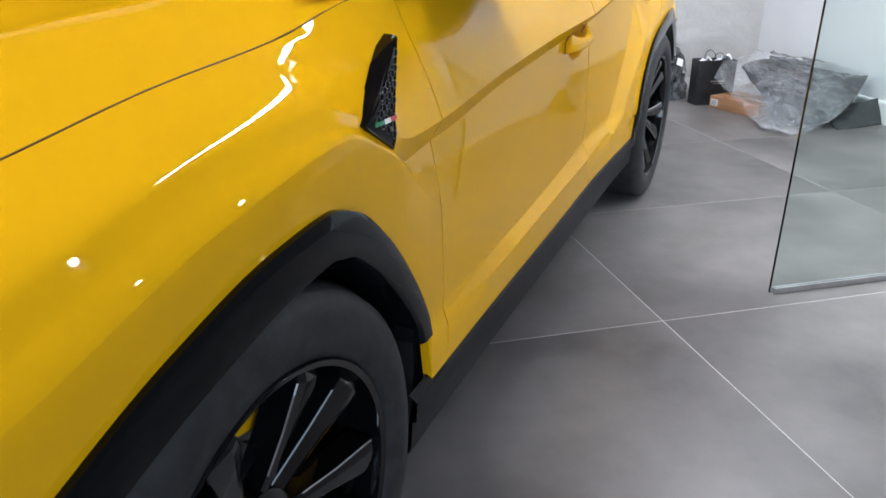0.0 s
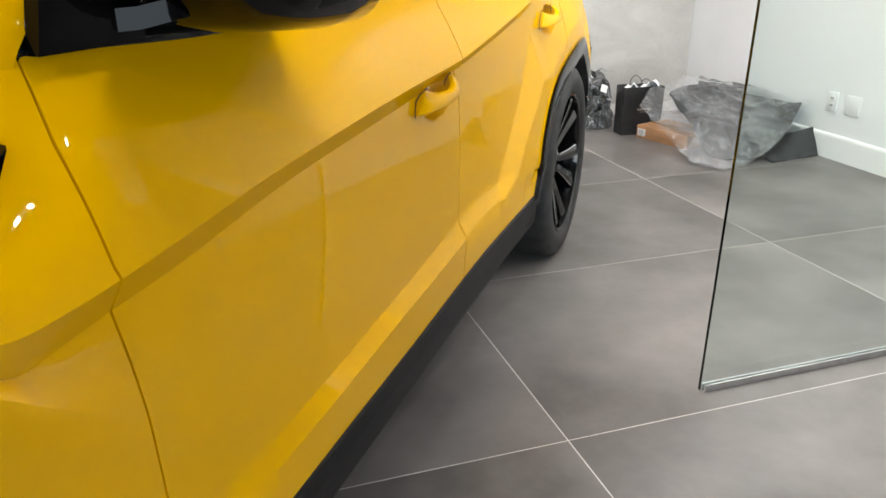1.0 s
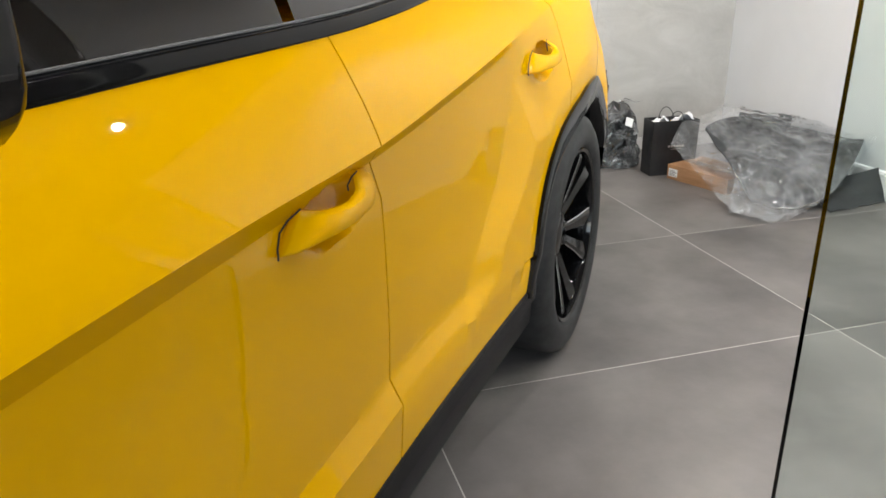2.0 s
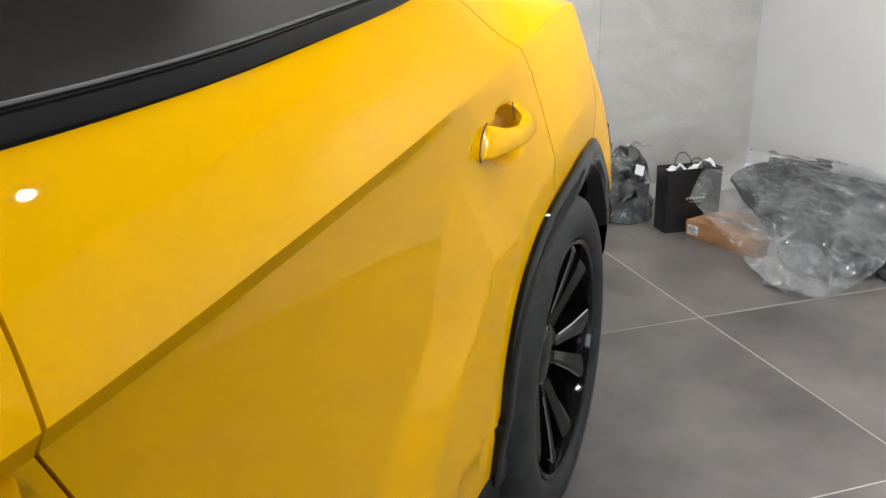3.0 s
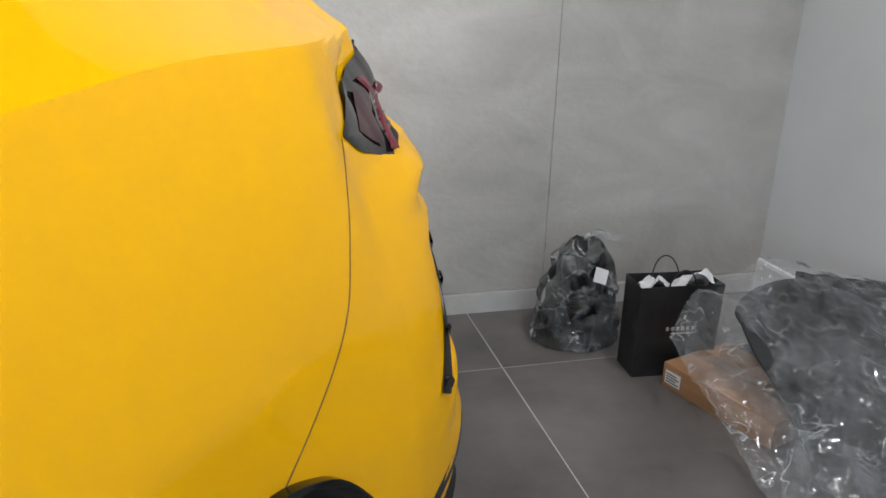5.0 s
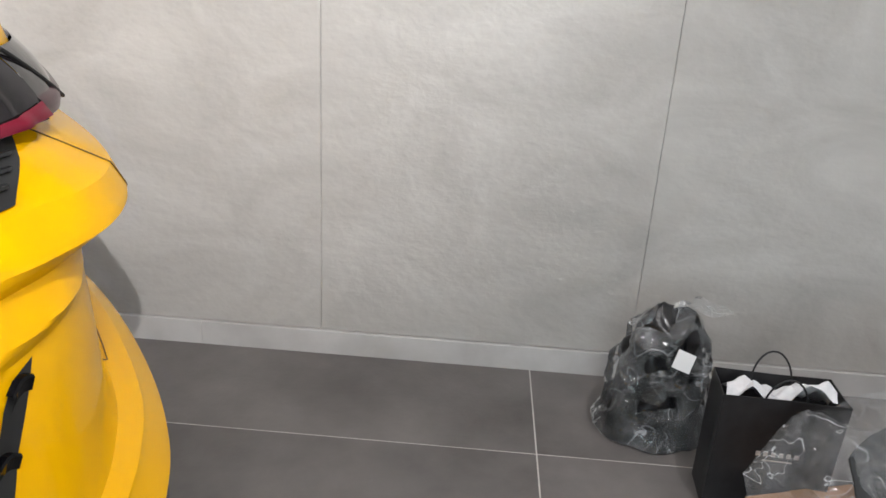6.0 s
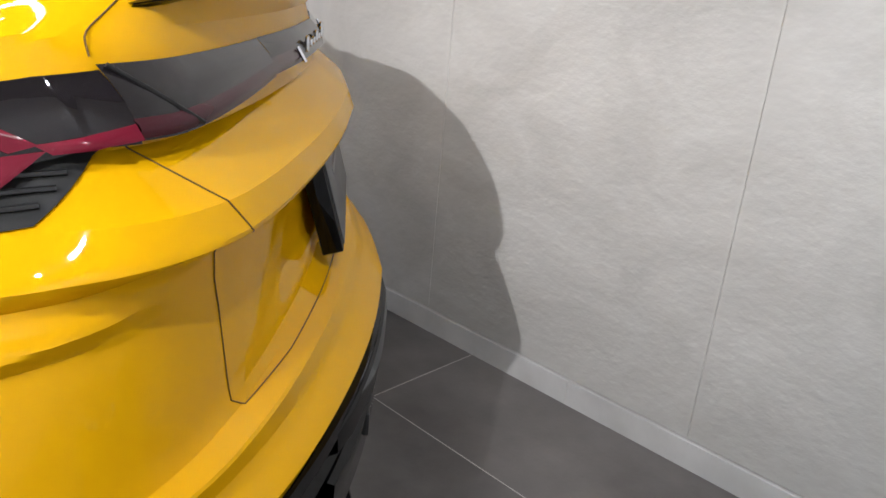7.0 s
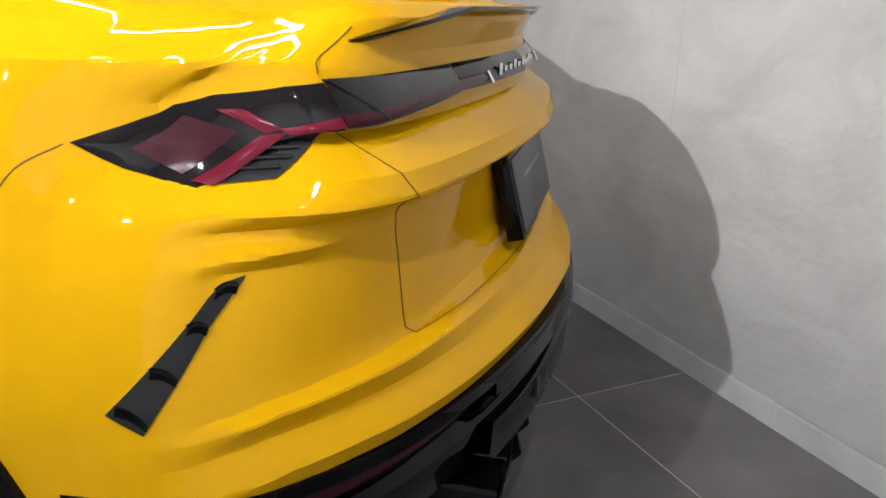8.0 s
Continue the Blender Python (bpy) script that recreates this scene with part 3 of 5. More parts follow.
for s in (1, -1):
    # side glass from the belt to the roof rail
    for nm, y0, y1 in (("front_window", -2.30, -1.30), ("rear_side_window", -1.27, -0.30)):
        bm = bmesh.new()
        rows = []
        for y in np.linspace(y0, y1, 22):
            (xb, zb), (xr, zr) = BELT(y), RAIL(y)
            zr = max(zr, zb + 0.02)
            rows.append([(s * (xb - 0.028 + (xr - xb + 0.03) * k + 0.02 * math.sin(k * math.pi)), y, zb + 0.012 + (zr - zb - 0.02) * k) for k in np.linspace(0, 1, 9)])
        grid(bm, rows if s < 0 else [r[::-1] for r in rows])
        part(nm, bm, GLASS_DARK, car, "dark tinted side window")
    # gloss black belt moulding
    bm = bmesh.new()
    rows = []
    for y in np.linspace(-2.36, -0.17, 56):
        xb, zb = BELT(y)
        k = min(1.0, 0.12 + (-0.17 - y) / 0.22)
        rows.append([(s * (xb + dx), y, zb + dz * k) for dx, dz in ((-0.003, -0.010), (0.002, -0.002), (0.003, 0.006), (-0.001, 0.020), (-0.010, 0.024), (-0.03, 0.022), (-0.03, -0.01))])
    grid(bm, rows, close=True)
    bmesh.ops.recalc_face_normals(bm, faces=bm.faces[:])
    part("belt_moulding", bm, TRIM, car, "gloss black moulding under the side windows", 50)
    # highlight on the moulding's top edge, put in as a thin grey bar
    bm = bmesh.new()
    tube(bm, [(s * (BELT(y)[0] - 0.012), y, BELT(y)[1] + 0.0255 * min(1.0, 0.12 + (-0.17 - y) / 0.22)) for y in np.linspace(-2.30, -0.25, 40)], 0.0022, 6)
    part("edge_glint", bm, EDGE_GLINT, car, "thin grey line that paints the highlight on the moulding's top edge")
    # painted pillar beside the windscreen
    bm = bmesh.new()
    rows = [[(s * x, y, z), (s * (x - 0.012), y - 0.025, z + 0.012), (s * (x - 0.05), y - 0.085, z + 0.016), (s * (x - 0.10), y - 0.14, z + 0.012)] for x, y, z in ((0.866, -2.372, 1.085), (0.868, -2.354, 1.118), (0.866, -2.315, 1.164), (0.842, -2.21, 1.235), (0.80, -2.05, 1.315), (0.73, -1.80, 1.43), (0.655, -1.55, 1.525))]
    grid(bm, rows)
    bmesh.ops.recalc_face_normals(bm, faces=bm.faces[:])
    part("windscreen_pillar", bm, PAINT, car, "", 50)
    # pillar and shoulder behind the side glass
    bm = bmesh.new()
    rows = []
    for y in np.linspace(-0.45, 0.66, 26):
        (xb, zb), (xr, zr) = BELT(min(y, 0.54)), RAIL(y)
        if y > 0.54:
            turn = np.linspace(0.97, 0.6, 120)
            q = tail_point(float(np.interp(y + 0.03, [float(PLAN(v)[0]) for v in turn], turn)), 1.232)
            xb, zb = q[0] - 0.004, 1.231
        w = min(1, max(0, (y + 0.45) / 0.3))
        rows.append([(s * (xb + (xr - xb) * k + 0.015 * math.sin(k * math.pi)), y, zb + (zr - zb) * k) for k in np.linspace(0 + 0.9 * (1 - w), 1, 10)])
    grid(bm, rows if s < 0 else [r[::-1] for r in rows])
    part("rear_pillar", bm, PAINT, car)
    bm = bmesh.new()
    rows = [[(s * (x + dx), y, z + dz) for dx, dz in ((-0.03, -0.005), (0.012, -0.02), (0.02, 0.005), (-0.03, 0.025))] for y in np.linspace(-2.33, 0.3, 40) for x, z in [RAIL(y)]]
    grid(bm, rows, close=True)
    bmesh.ops.recalc_face_normals(bm, faces=bm.faces[:])
    part("roof_rail", bm, PAINT, car, "", 50)

# ---- black trim: arches, rocker ----


def arch_trim(axle, outline, y0, y1, width, s, nm):
    rows = []
    ts = np.linspace(y0, y1, 72)
    pts = [(t, outline(t)) for t in ts]
    for i, (t, z) in enumerate(pts):
        a, b = pts[max(i - 1, 0)], pts[min(i + 1, len(pts) - 1)]
        d = Vector((b[0] - a[0], b[1] - a[1])).normalized()
        n = Vector((d.y, -d.x))
        w = width(t)
        y, zz = axle + t, z
        yi, zi = y + n.x * w, zz + n.y * w
        xo = soft_flank(y, zz + 0.004)
        rows.append([(s * (xo - 0.004), y, zz), (s * (xo + 0.010), y, zz), (s * (xo + 0.014), y + n.x * 0.008, zz + n.y * 0.008), (s * (xo + 0.010), yi, zi), (s * (xo - 0.0), yi + n.x * 0.008, zi + n.y * 0.008), (s * (xo - 0.16), yi + n.x * 0.02, zi + n.y * 0.02)])
    bm = bmesh.new()
    grid(bm, rows)
    bmesh.ops.recalc_face_normals(bm, faces=bm.faces[:])
    part(nm, bm, TRIM, car, "gloss black wheel arch trim", 40)


for s in (1, -1):
    arch_trim(HOUSE_F, ARCH_F, -0.55, 0.557, straight([(-0.56, 0.06), (0, 0.075), (0.25, 0.07), (0.56, 0.03)]), s, "front_arch_trim")
    arch_trim(HOUSE_R, ARCH_R, -0.50, 0.51, straight([(-0.5, 0.05), (-0.2, 0.07), (0.2, 0.07), (0.56, 0.05)]), s, "rear_arch_trim")
    # rocker
    bm = bmesh.new()
    rows = []
    for y in np.linspace(-2.52, -0.42, 60):
        x, z = SILL_LOW(y)
        f = (y + 2.52) / 2.1
        rows.append([(s * a, y, b) for a, b in ((x - 0.012, z + 0.012), (x + 0.006, z - 0.002), (x + 0.004, z - 0.045), (x - 0.006, z - 0.05), (x - 0.01, z - 0.12), (0.945, 0.205 + 0.03 * f), (0.90, 0.19 + 0.03 * f), (0.6, 0.2))])
    grid(bm, rows)
    bmesh.ops.recalc_face_normals(bm, faces=bm.faces[:])
    part("rocker_panel", bm, SATIN_BLACK, car, "black plastic rocker panel", 40)
    for axle in (HOUSE_F, HOUSE_R):
        bm = bmesh.new()
        rows = [[(s * x, axle + 0.53 * math.cos(a), 0.42 + 0.44 * math.sin(a)) for x in (0.96, 0.62)] for a in np.linspace(-0.3, math.pi + 0.3, 30)]
        grid(bm, rows)
        v = [bm.verts.new((s * 0.62, axle + 0.53 * math.cos(a), 0.42 + 0.44 * math.sin(a))) for a in np.linspace(-0.3, math.pi + 0.3, 30)]
        bm.faces.new(v)
        part("wheel_housing", bm, DARK, car, "black wheel housing")
bm = bmesh.new()
box(bm, -0.9, 0.9, -3.9, 0.85, 0.2, 0.3)
part("underbody", bm, DARK, car, "dark underbody")

# ---- wheels ----


def wheel(axle, s):
    w = new("wheel")
    w.parent = car
    w.matrix_local = Matrix.Translation((s * 0.898, axle, TYRE_R)) @ Matrix.Diagonal((s, 1, 1, 1))
    bm = bmesh.new()
    ring(bm, [(-0.15, 0.29), (-0.15, 0.35), (-0.135, 0.378), (-0.10, 0.389), (0.07, 0.389), (0.098, 0.378), (0.112, 0.355), (0.118, 0.325), (0.112, 0.295), (0.10, 0.282), (0.08, 0.278)], 72)
    part("tyre", bm, RUBBER, w, "black low-profile tyre", 40)
    bm = bmesh.new()
    ring(bm, [(-0.14, 0.275), (0.02, 0.262), (0.08, 0.266), (0.102, 0.270), (0.106, 0.280), (0.098, 0.286)], 72)
    part("rim", bm, RIM_BLACK, w, "gloss black alloy rim", 40)
    for k in range(5):
        for side in (-1, 1):
            a = 2 * math.pi * k / 5 + 0.95
            bm = bmesh.new()
            rows = []
            # a blade with a ridge nearer its outer flank, that broadens to the rim
            for r, turn, hw, x in ((0.045, 0.20, 0.016, 0.044), (0.10, 0.215, 0.017, 0.058), (0.17, 0.235, 0.022, 0.077), (0.232, 0.25, 0.031, 0.094), (0.250, 0.255, 0.030, 0.097), (0.268, 0.26, 0.024, 0.090)):
                an = a + side * turn
                c = Vector((0, math.cos(an), math.sin(an))) * r
                t = Vector((0, -math.sin(an), math.cos(an))) * side
                rows.append([(x - 0.05, *(c - t * (hw + 0.006)).yz), (x - 0.010, *(c - t * hw).yz), (x - 0.008, *(c - t * (hw - 0.002)).yz), (x, *(c + t * hw * 0.35).yz), (x - 0.003, *(c + t * (hw - 0.0022)).yz), (x - 0.005, *(c + t * hw).yz), (x - 0.05, *(c + t * (hw + 0.004)).yz)])
            vs = grid(bm, rows, close=True)
            bm.faces.new(vs[-1][::-1])
            bmesh.ops.recalc_face_normals(bm, faces=bm.faces[:])
            spoke = part("spoke", bm, RIM_BLACK, w, "", 12)
            bm = bmesh.new()
            grid(bm, [[(p[0] + 0.0008, p[1], p[2]) for p in (r[4], r[5])] for r in rows[1:5]])
            part("cut_edge", bm, RIM_CUT, spoke, "bright machined edge", 0)
        # short web that ties a pair of blades at the hub, and the bolt in it
        bm = bmesh.new()
        a0 = 2 * math.pi * k / 5 + 0.95
        rows = [[(x - d, r * math.cos(a0 + q), r * math.sin(a0 + q)) for q, d in ((-0.2, 0.012), (0, 0.016), (0.2, 0.012))] for r, x in ((0.05, 0.045), (0.10, 0.055), (0.125, 0.05), (0.13, 0.0))]
        grid(bm, rows)
        bmesh.ops.recalc_face_normals(bm, faces=bm.faces[:])
        part("web", bm, RIM_BLACK, w, "", 20)
        bm = bmesh.new()
        rows = [[(x, 0.062 * math.cos(a0 + 0.63) + r * math.cos(q), 0.062 * math.sin(a0 + 0.63) + r * math.sin(q)) for q in np.linspace(0, 2 * math.pi, 6, endpoint=False)] for x, r in ((0.03, 0.010), (0.052, 0.010), (0.054, 0.008), (0.050, 0.004))]
        vs = grid(bm, rows, close=True)
        bm.faces.new(vs[-1])
        part("bolt", bm, STEEL, w, "dark wheel bolt", 20)
    bm = bmesh.new()
    v = ring(bm, [(0.02, 0.08), (0.05, 0.075), (0.058, 0.06), (0.060, 0.001)], 32)
    part("hub_cap", bm, RIM_BLACK, w, "", 40)
    bm = bmesh.new()
    ring(bm, [(-0.06, 0.06), (-0.06, 0.205), (-0.03, 0.205), (-0.03, 0.06)], 48)
    part("brake_disc", bm, STEEL, w, "steel brake disc", 40)
    bm = bmesh.new()
    rows = []
    for a in np.linspace(0.3, 1.5, 12):
        rows.append([(x, r * math.cos(a), r * math.sin(a)) for x, r in ((-0.09, 0.15), (-0.09, 0.235), (0.0, 0.235), (0.015, 0.215), (0.015, 0.16), (0.0, 0.15))])
    vs = grid(bm, rows, close=True)
    bm.faces.new(vs[0])
    bm.faces.new(vs[-1][::-1])
    bmesh.ops.recalc_face_normals(bm, faces=bm.faces[:])
    part("brake_caliper", bm, PAINT, w, "yellow painted brake caliper", 40)


for axle in (AXLE_F, AXLE_R):
    for s in (1, -1):
        wheel(axle, s)

# ---- glass screen ----
screen = thing("glass_screen", "frameless glass screen in a slim aluminium floor channel", "glass screen", pose(0, 0, 0))
GLASS = mat("clear_glass", (0.86, 0.95, 0.92), 0.0)
GLASS.node_tree.nodes["Principled BSDF"].inputs["Transmission Weight"].default_value = 1.0
GLASS.node_tree.nodes["Principled BSDF"].inputs["IOR"].default_value = 1.45
bm = bmesh.new()
box(bm, GLASS_X, WALL_X - 0.002, GLASS_Y - 0.005, GLASS_Y + 0.005, 0.004, CEIL - 0.004)
g = part("pane", bm, GLASS, screen, "clear greenish glass pane", 0)
g.visible_shadow = False
bm = bmesh.new()
box(bm, GLASS_X + 0.012, WALL_X - 0.002, GLASS_Y - 0.012, GLASS_Y - 0.0055, 0, 0.022, 0.001)
part("channel", bm, ALU, screen, "slim aluminium channel", 0)
bm = bmesh.new()
box(bm, GLASS_X + 0.012, WALL_X - 0.002, GLASS_Y + 0.0055, GLASS_Y + 0.012, 0, 0.022, 0.001)
part("channel", bm, ALU, screen, "slim aluminium channel", 0)

# ---- ceiling lights ----
for x, y, long, watts in LINEAR:
    ll = thing("linear_light", "long slim white linear ceiling light, lit", "ceiling light", pose(x, y, CEIL), "linear ceiling lights")
    bm = bmesh.new()
    box(bm, -0.06, 0.06, -long / 2 - 0.02, long / 2 + 0.02, -0.03, 0, 0.004)
    part("housing", bm, WHITE_TRIM, ll, "", 30)
    bm = bmesh.new()
    box(bm, -0.05, 0.05, -long / 2, long / 2, -0.036, -0.03)
    part("diffuser", bm, EMIT, ll, "", 0)
ts = thing("track_spotlight", "small black ceiling spotlight aimed at the concrete wall, lit", "spotlight", look((1.1, -2.3, 3.05), (-1.65, 2.54, 1.9)))
bm = bmesh.new()
rows = [[(r * math.cos(a), r * math.sin(a), z) for a in np.linspace(0, 2 * math.pi, 24, endpoint=False)] for r, z in ((0.07, 0.03), (0.075, 0.035), (0.07, 0.16), (0.02, 0.17))]
grid(bm, rows, close=True)
part("head", bm, SATIN_BLACK, ts, "", 40)
bm = bmesh.new()
tube(bm, [(0, 0, 0.16), (0, 0.06, 0.20), (0, 0.14, 0.24)], 0.012)
part("bracket", bm, SATIN_BLACK, ts)
bm = bmesh.new()
tube(bm, [(1.13, -2.40, 3.11), (1.13, -2.42, 3.16), (1.13, -2.42, CEIL)], 0.012)
stem = part("stem", bm, SATIN_BLACK, ts)
stem.matrix_local = ts.matrix_world.inverted()

for x, y, watts in DOWN:
    dl = thing("ceiling_downlight", "small round white ceiling downlight, lit", "downlight", pose(x, y, CEIL), "ceiling downlights")
    bm = bmesh.new()
    rows = [[(r * math.cos(a), r * math.sin(a), z) for a in np.linspace(0, 2 * math.pi, 24, endpoint=False)] for r, z in ((0.045, 0.0), (0.043, -0.008), (0.034, -0.010), (0.030, -0.002))]
    grid(bm, rows, close=True)
    part("ring", bm, WHITE_TRIM, dl, "", 40)
    bm = bmesh.new()
    bm.faces.new([bm.verts.new((0.031 * math.cos(a), 0.031 * math.sin(a), -0.003)) for a in np.linspace(0, -2 * math.pi, 24, endpoint=False)])
    part("diffuser", bm, EMIT, dl, "", 0)

# ---- fittings of the flank ----


def handle(dy, dz, scale, s):
    """A grip from its slanting front foot to the rear end, which turns up into the door."""
    h = new("door_handle")
    h.parent = car
    tagged(h, "yellow painted door handle over a bowl")

    def put(y, z, lift):
        y, z = -0.35 + (y + 0.35) * scale + dy, 1.0 + (z - 1.0) * scale + dz
        return Vector((bare_flank(y, z) + (lift + 0.005) * scale, y, z))

    # lower edge, upper edge and height over the door along the grip
    path = curve([(0.0, -0.474, 0.974, -0.425, 1.021, 0.009), (0.12, -0.457, 0.973, -0.402, 1.014, 0.019), (0.3, -0.410, 0.975, -0.372, 1.007, 0.030), (0.5, -0.350, 0.977, -0.334, 1.005, 0.036), (0.68, -0.292, 0.983, -0.305, 1.012, 0.036), (0.82, -0.255, 0.998, -0.293, 1.023, 0.028), (0.92, -0.236, 1.014, -0.285, 1.030, 0.015), (1.0, -0.226, 1.024, -0.279, 1.034, -0.002)])
    rows = []
    for t in np.linspace(0, 1, 26):
        ya, za, yb, zb, lift = path(t)
        row = []
        for k, d in ((0.0, -0.017), (0.0, -0.006), (0.10, -0.001), (0.45, 0.001), (0.86, -0.002), (0.99, -0.008), (1.0, -0.017)):
            p = put(ya + (yb - ya) * k, za + (zb - za) * k, lift + d)
            row.append((s * p.x, p.y, p.z))
        rows.append(row)
    bm = bmesh.new()
    vs = grid(bm, rows, close=True)
    bm.faces.new(vs[0])
    bm.faces.new(vs[-1][::-1])
    bmesh.ops.recalc_face_normals(bm, faces=bm.faces[:])
    es = [e for e in bm.edges if len(e.link_faces) == 2 and e.calc_face_angle(0) > 0.6]
    bmesh.ops.bevel(bm, geom=es, offset=0.0018, segments=2, affect="EDGES", profile=0.5)
    part("grip", bm, PAINT, h, "", 40)
    for line in ([(-0.474, 0.971), (-0.472, 0.985), (-0.462, 1.003), (-0.448, 1.014), (-0.426, 1.024)], [(-0.284, 1.036), (-0.290, 1.028), (-0.294, 1.016), (-0.294, 1.008)]):
        bm = bmesh.new()
        pts = [put(y - 0.003 * (y < -0.4), z, 0.0025) for y, z in line]
        tube(bm, [(s * p.x, p.y, p.z) for p in pts], 0.0013, 6)
        part("gasket", bm, DARK, h, "thin black gasket")


HANDLES = ((-1.05, -0.085, 1.0), (0.0, -0.008, 1.0))   # shift along the car, shift in height, scale
for s in (1, -1):
    for place in HANDLES:
        handle(*place, s)

MESH_BLACK = mat("vent_black", (0.012, 0.012, 0.013), 0.3, 0.0, 0.3)
GREEN, WHITE, RED = mat("badge_green", (0.02, 0.2, 0.08), 0.2), mat("badge_white", (0.75, 0.75, 0.75), 0.2), mat("badge_red", (0.5, 0.02, 0.02), 0.2)
for s in (1, -1):
    v = new("fender_vent")
    v.parent = car
    tagged(v, "triangular black fender vent with a honeycomb insert")
    A, B, C = [Vector(p) for p in VENT]
    mid = (A + B + C) / 3
    plane = lambda y, z: max(vent_plane(y, z), bare_flank(y, z))

    bm = bmesh.new()
    rows = []
    for f, o, proud in ((1.04, -0.03, True), (1.02, 0.001, True), (0.98, 0.005, True), (0.955, 0.0045, False), (0.92, 0.001, False)):
        row = []
        for p, q in ((A, B), (B, C), (C, A)):
            for t in np.linspace(0, 1, 8, endpoint=False):
                w = mid + (p + (q - p) * t - mid) * f
                if p == B:
                    w = w + (mid - w).normalized() * 0.008 * math.sin(math.pi * min(1.0, t + 0.12))
                high = max(plane(w.x, w.y), bare_flank(w.x, w.y)) if proud else plane(w.x, w.y)
                row.append((s * (high + o), w.x, w.y))
        rows.append(row)
    grid(bm, rows, close=True)
    bmesh.ops.recalc_face_normals(bm, faces=bm.faces[:])
    part("frame", bm, GLOSS_BLACK, v, "gloss black frame", 40)
    bm = bmesh.new()
    rows = []
    for t in np.linspace(0, 1, 14):
        row = []
        for u in np.linspace(0, 1, 8):
            w = mid + (C + (A + (B - A) * u - C) * max(t, 0.02) - mid) * 0.96
            row.append((s * (plane(w.x, w.y) + 0.0015), w.x, w.y))
        rows.append(row)
    grid(bm, rows)
    bmesh.ops.recalc_face_normals(bm, faces=bm.faces[:])
    part("backing", bm, DARK, v, "", 0)
    bm = bmesh.new()
    for i in range(14):
        for j in range(5):
            c = A + (C - A) * ((i + 0.5) / 14) + (B - A) * ((j + 0.5 * (i % 2)) / 5)
            u = c - A
            den = (C - A).x * (B - A).y - (C - A).y * (B - A).x
            al, be = (u.x * (B - A).y - u.y * (B - A).x) / den, ((C - A).x * u.y - (C - A).y * u.x) / den
            if be < 0.05 or al < 0.05 or al + be > 0.93:
                continue
            x = plane(c.x, c.y) + 0.003
            ra = [(s * (x + o), c.x + r * math.cos(k * math.pi / 3), c.y + r * math.sin(k * math.pi / 3)) for r, o in ((0.0085, 0.003), (0.0062, 0.003), (0.0055, -0.0012)) for k in range(6)]
            grid(bm, [ra[0:6], ra[6:12], ra[12:18]], close=True)
    part("honeycomb", bm, MESH_BLACK, v, "black honeycomb grille", 0)
    p, q = A + (B - A) * 0.80 + (C - A) * 0.06, A + (C - A) * 0.26 + (B - A) * 0.08
    for k, m in enumerate((GREEN, WHITE, RED)):
        bm = bmesh.new()
        a, b = p + (q - p) * (k / 3), p + (q - p) * ((k + 1) / 3)
        n = Vector((-(q - p).y, (q - p).x)).normalized() * 0.0035
        vs = [bm.verts.new((s * (plane(w.x, w.y) + 0.011), w.x, w.y)) for w in (a - n, b - n, b + n, a + n)]
        bm.faces.new(vs)
        solid(bm, 0.003)
        part("badge_bar", bm, m, v, "", 0)

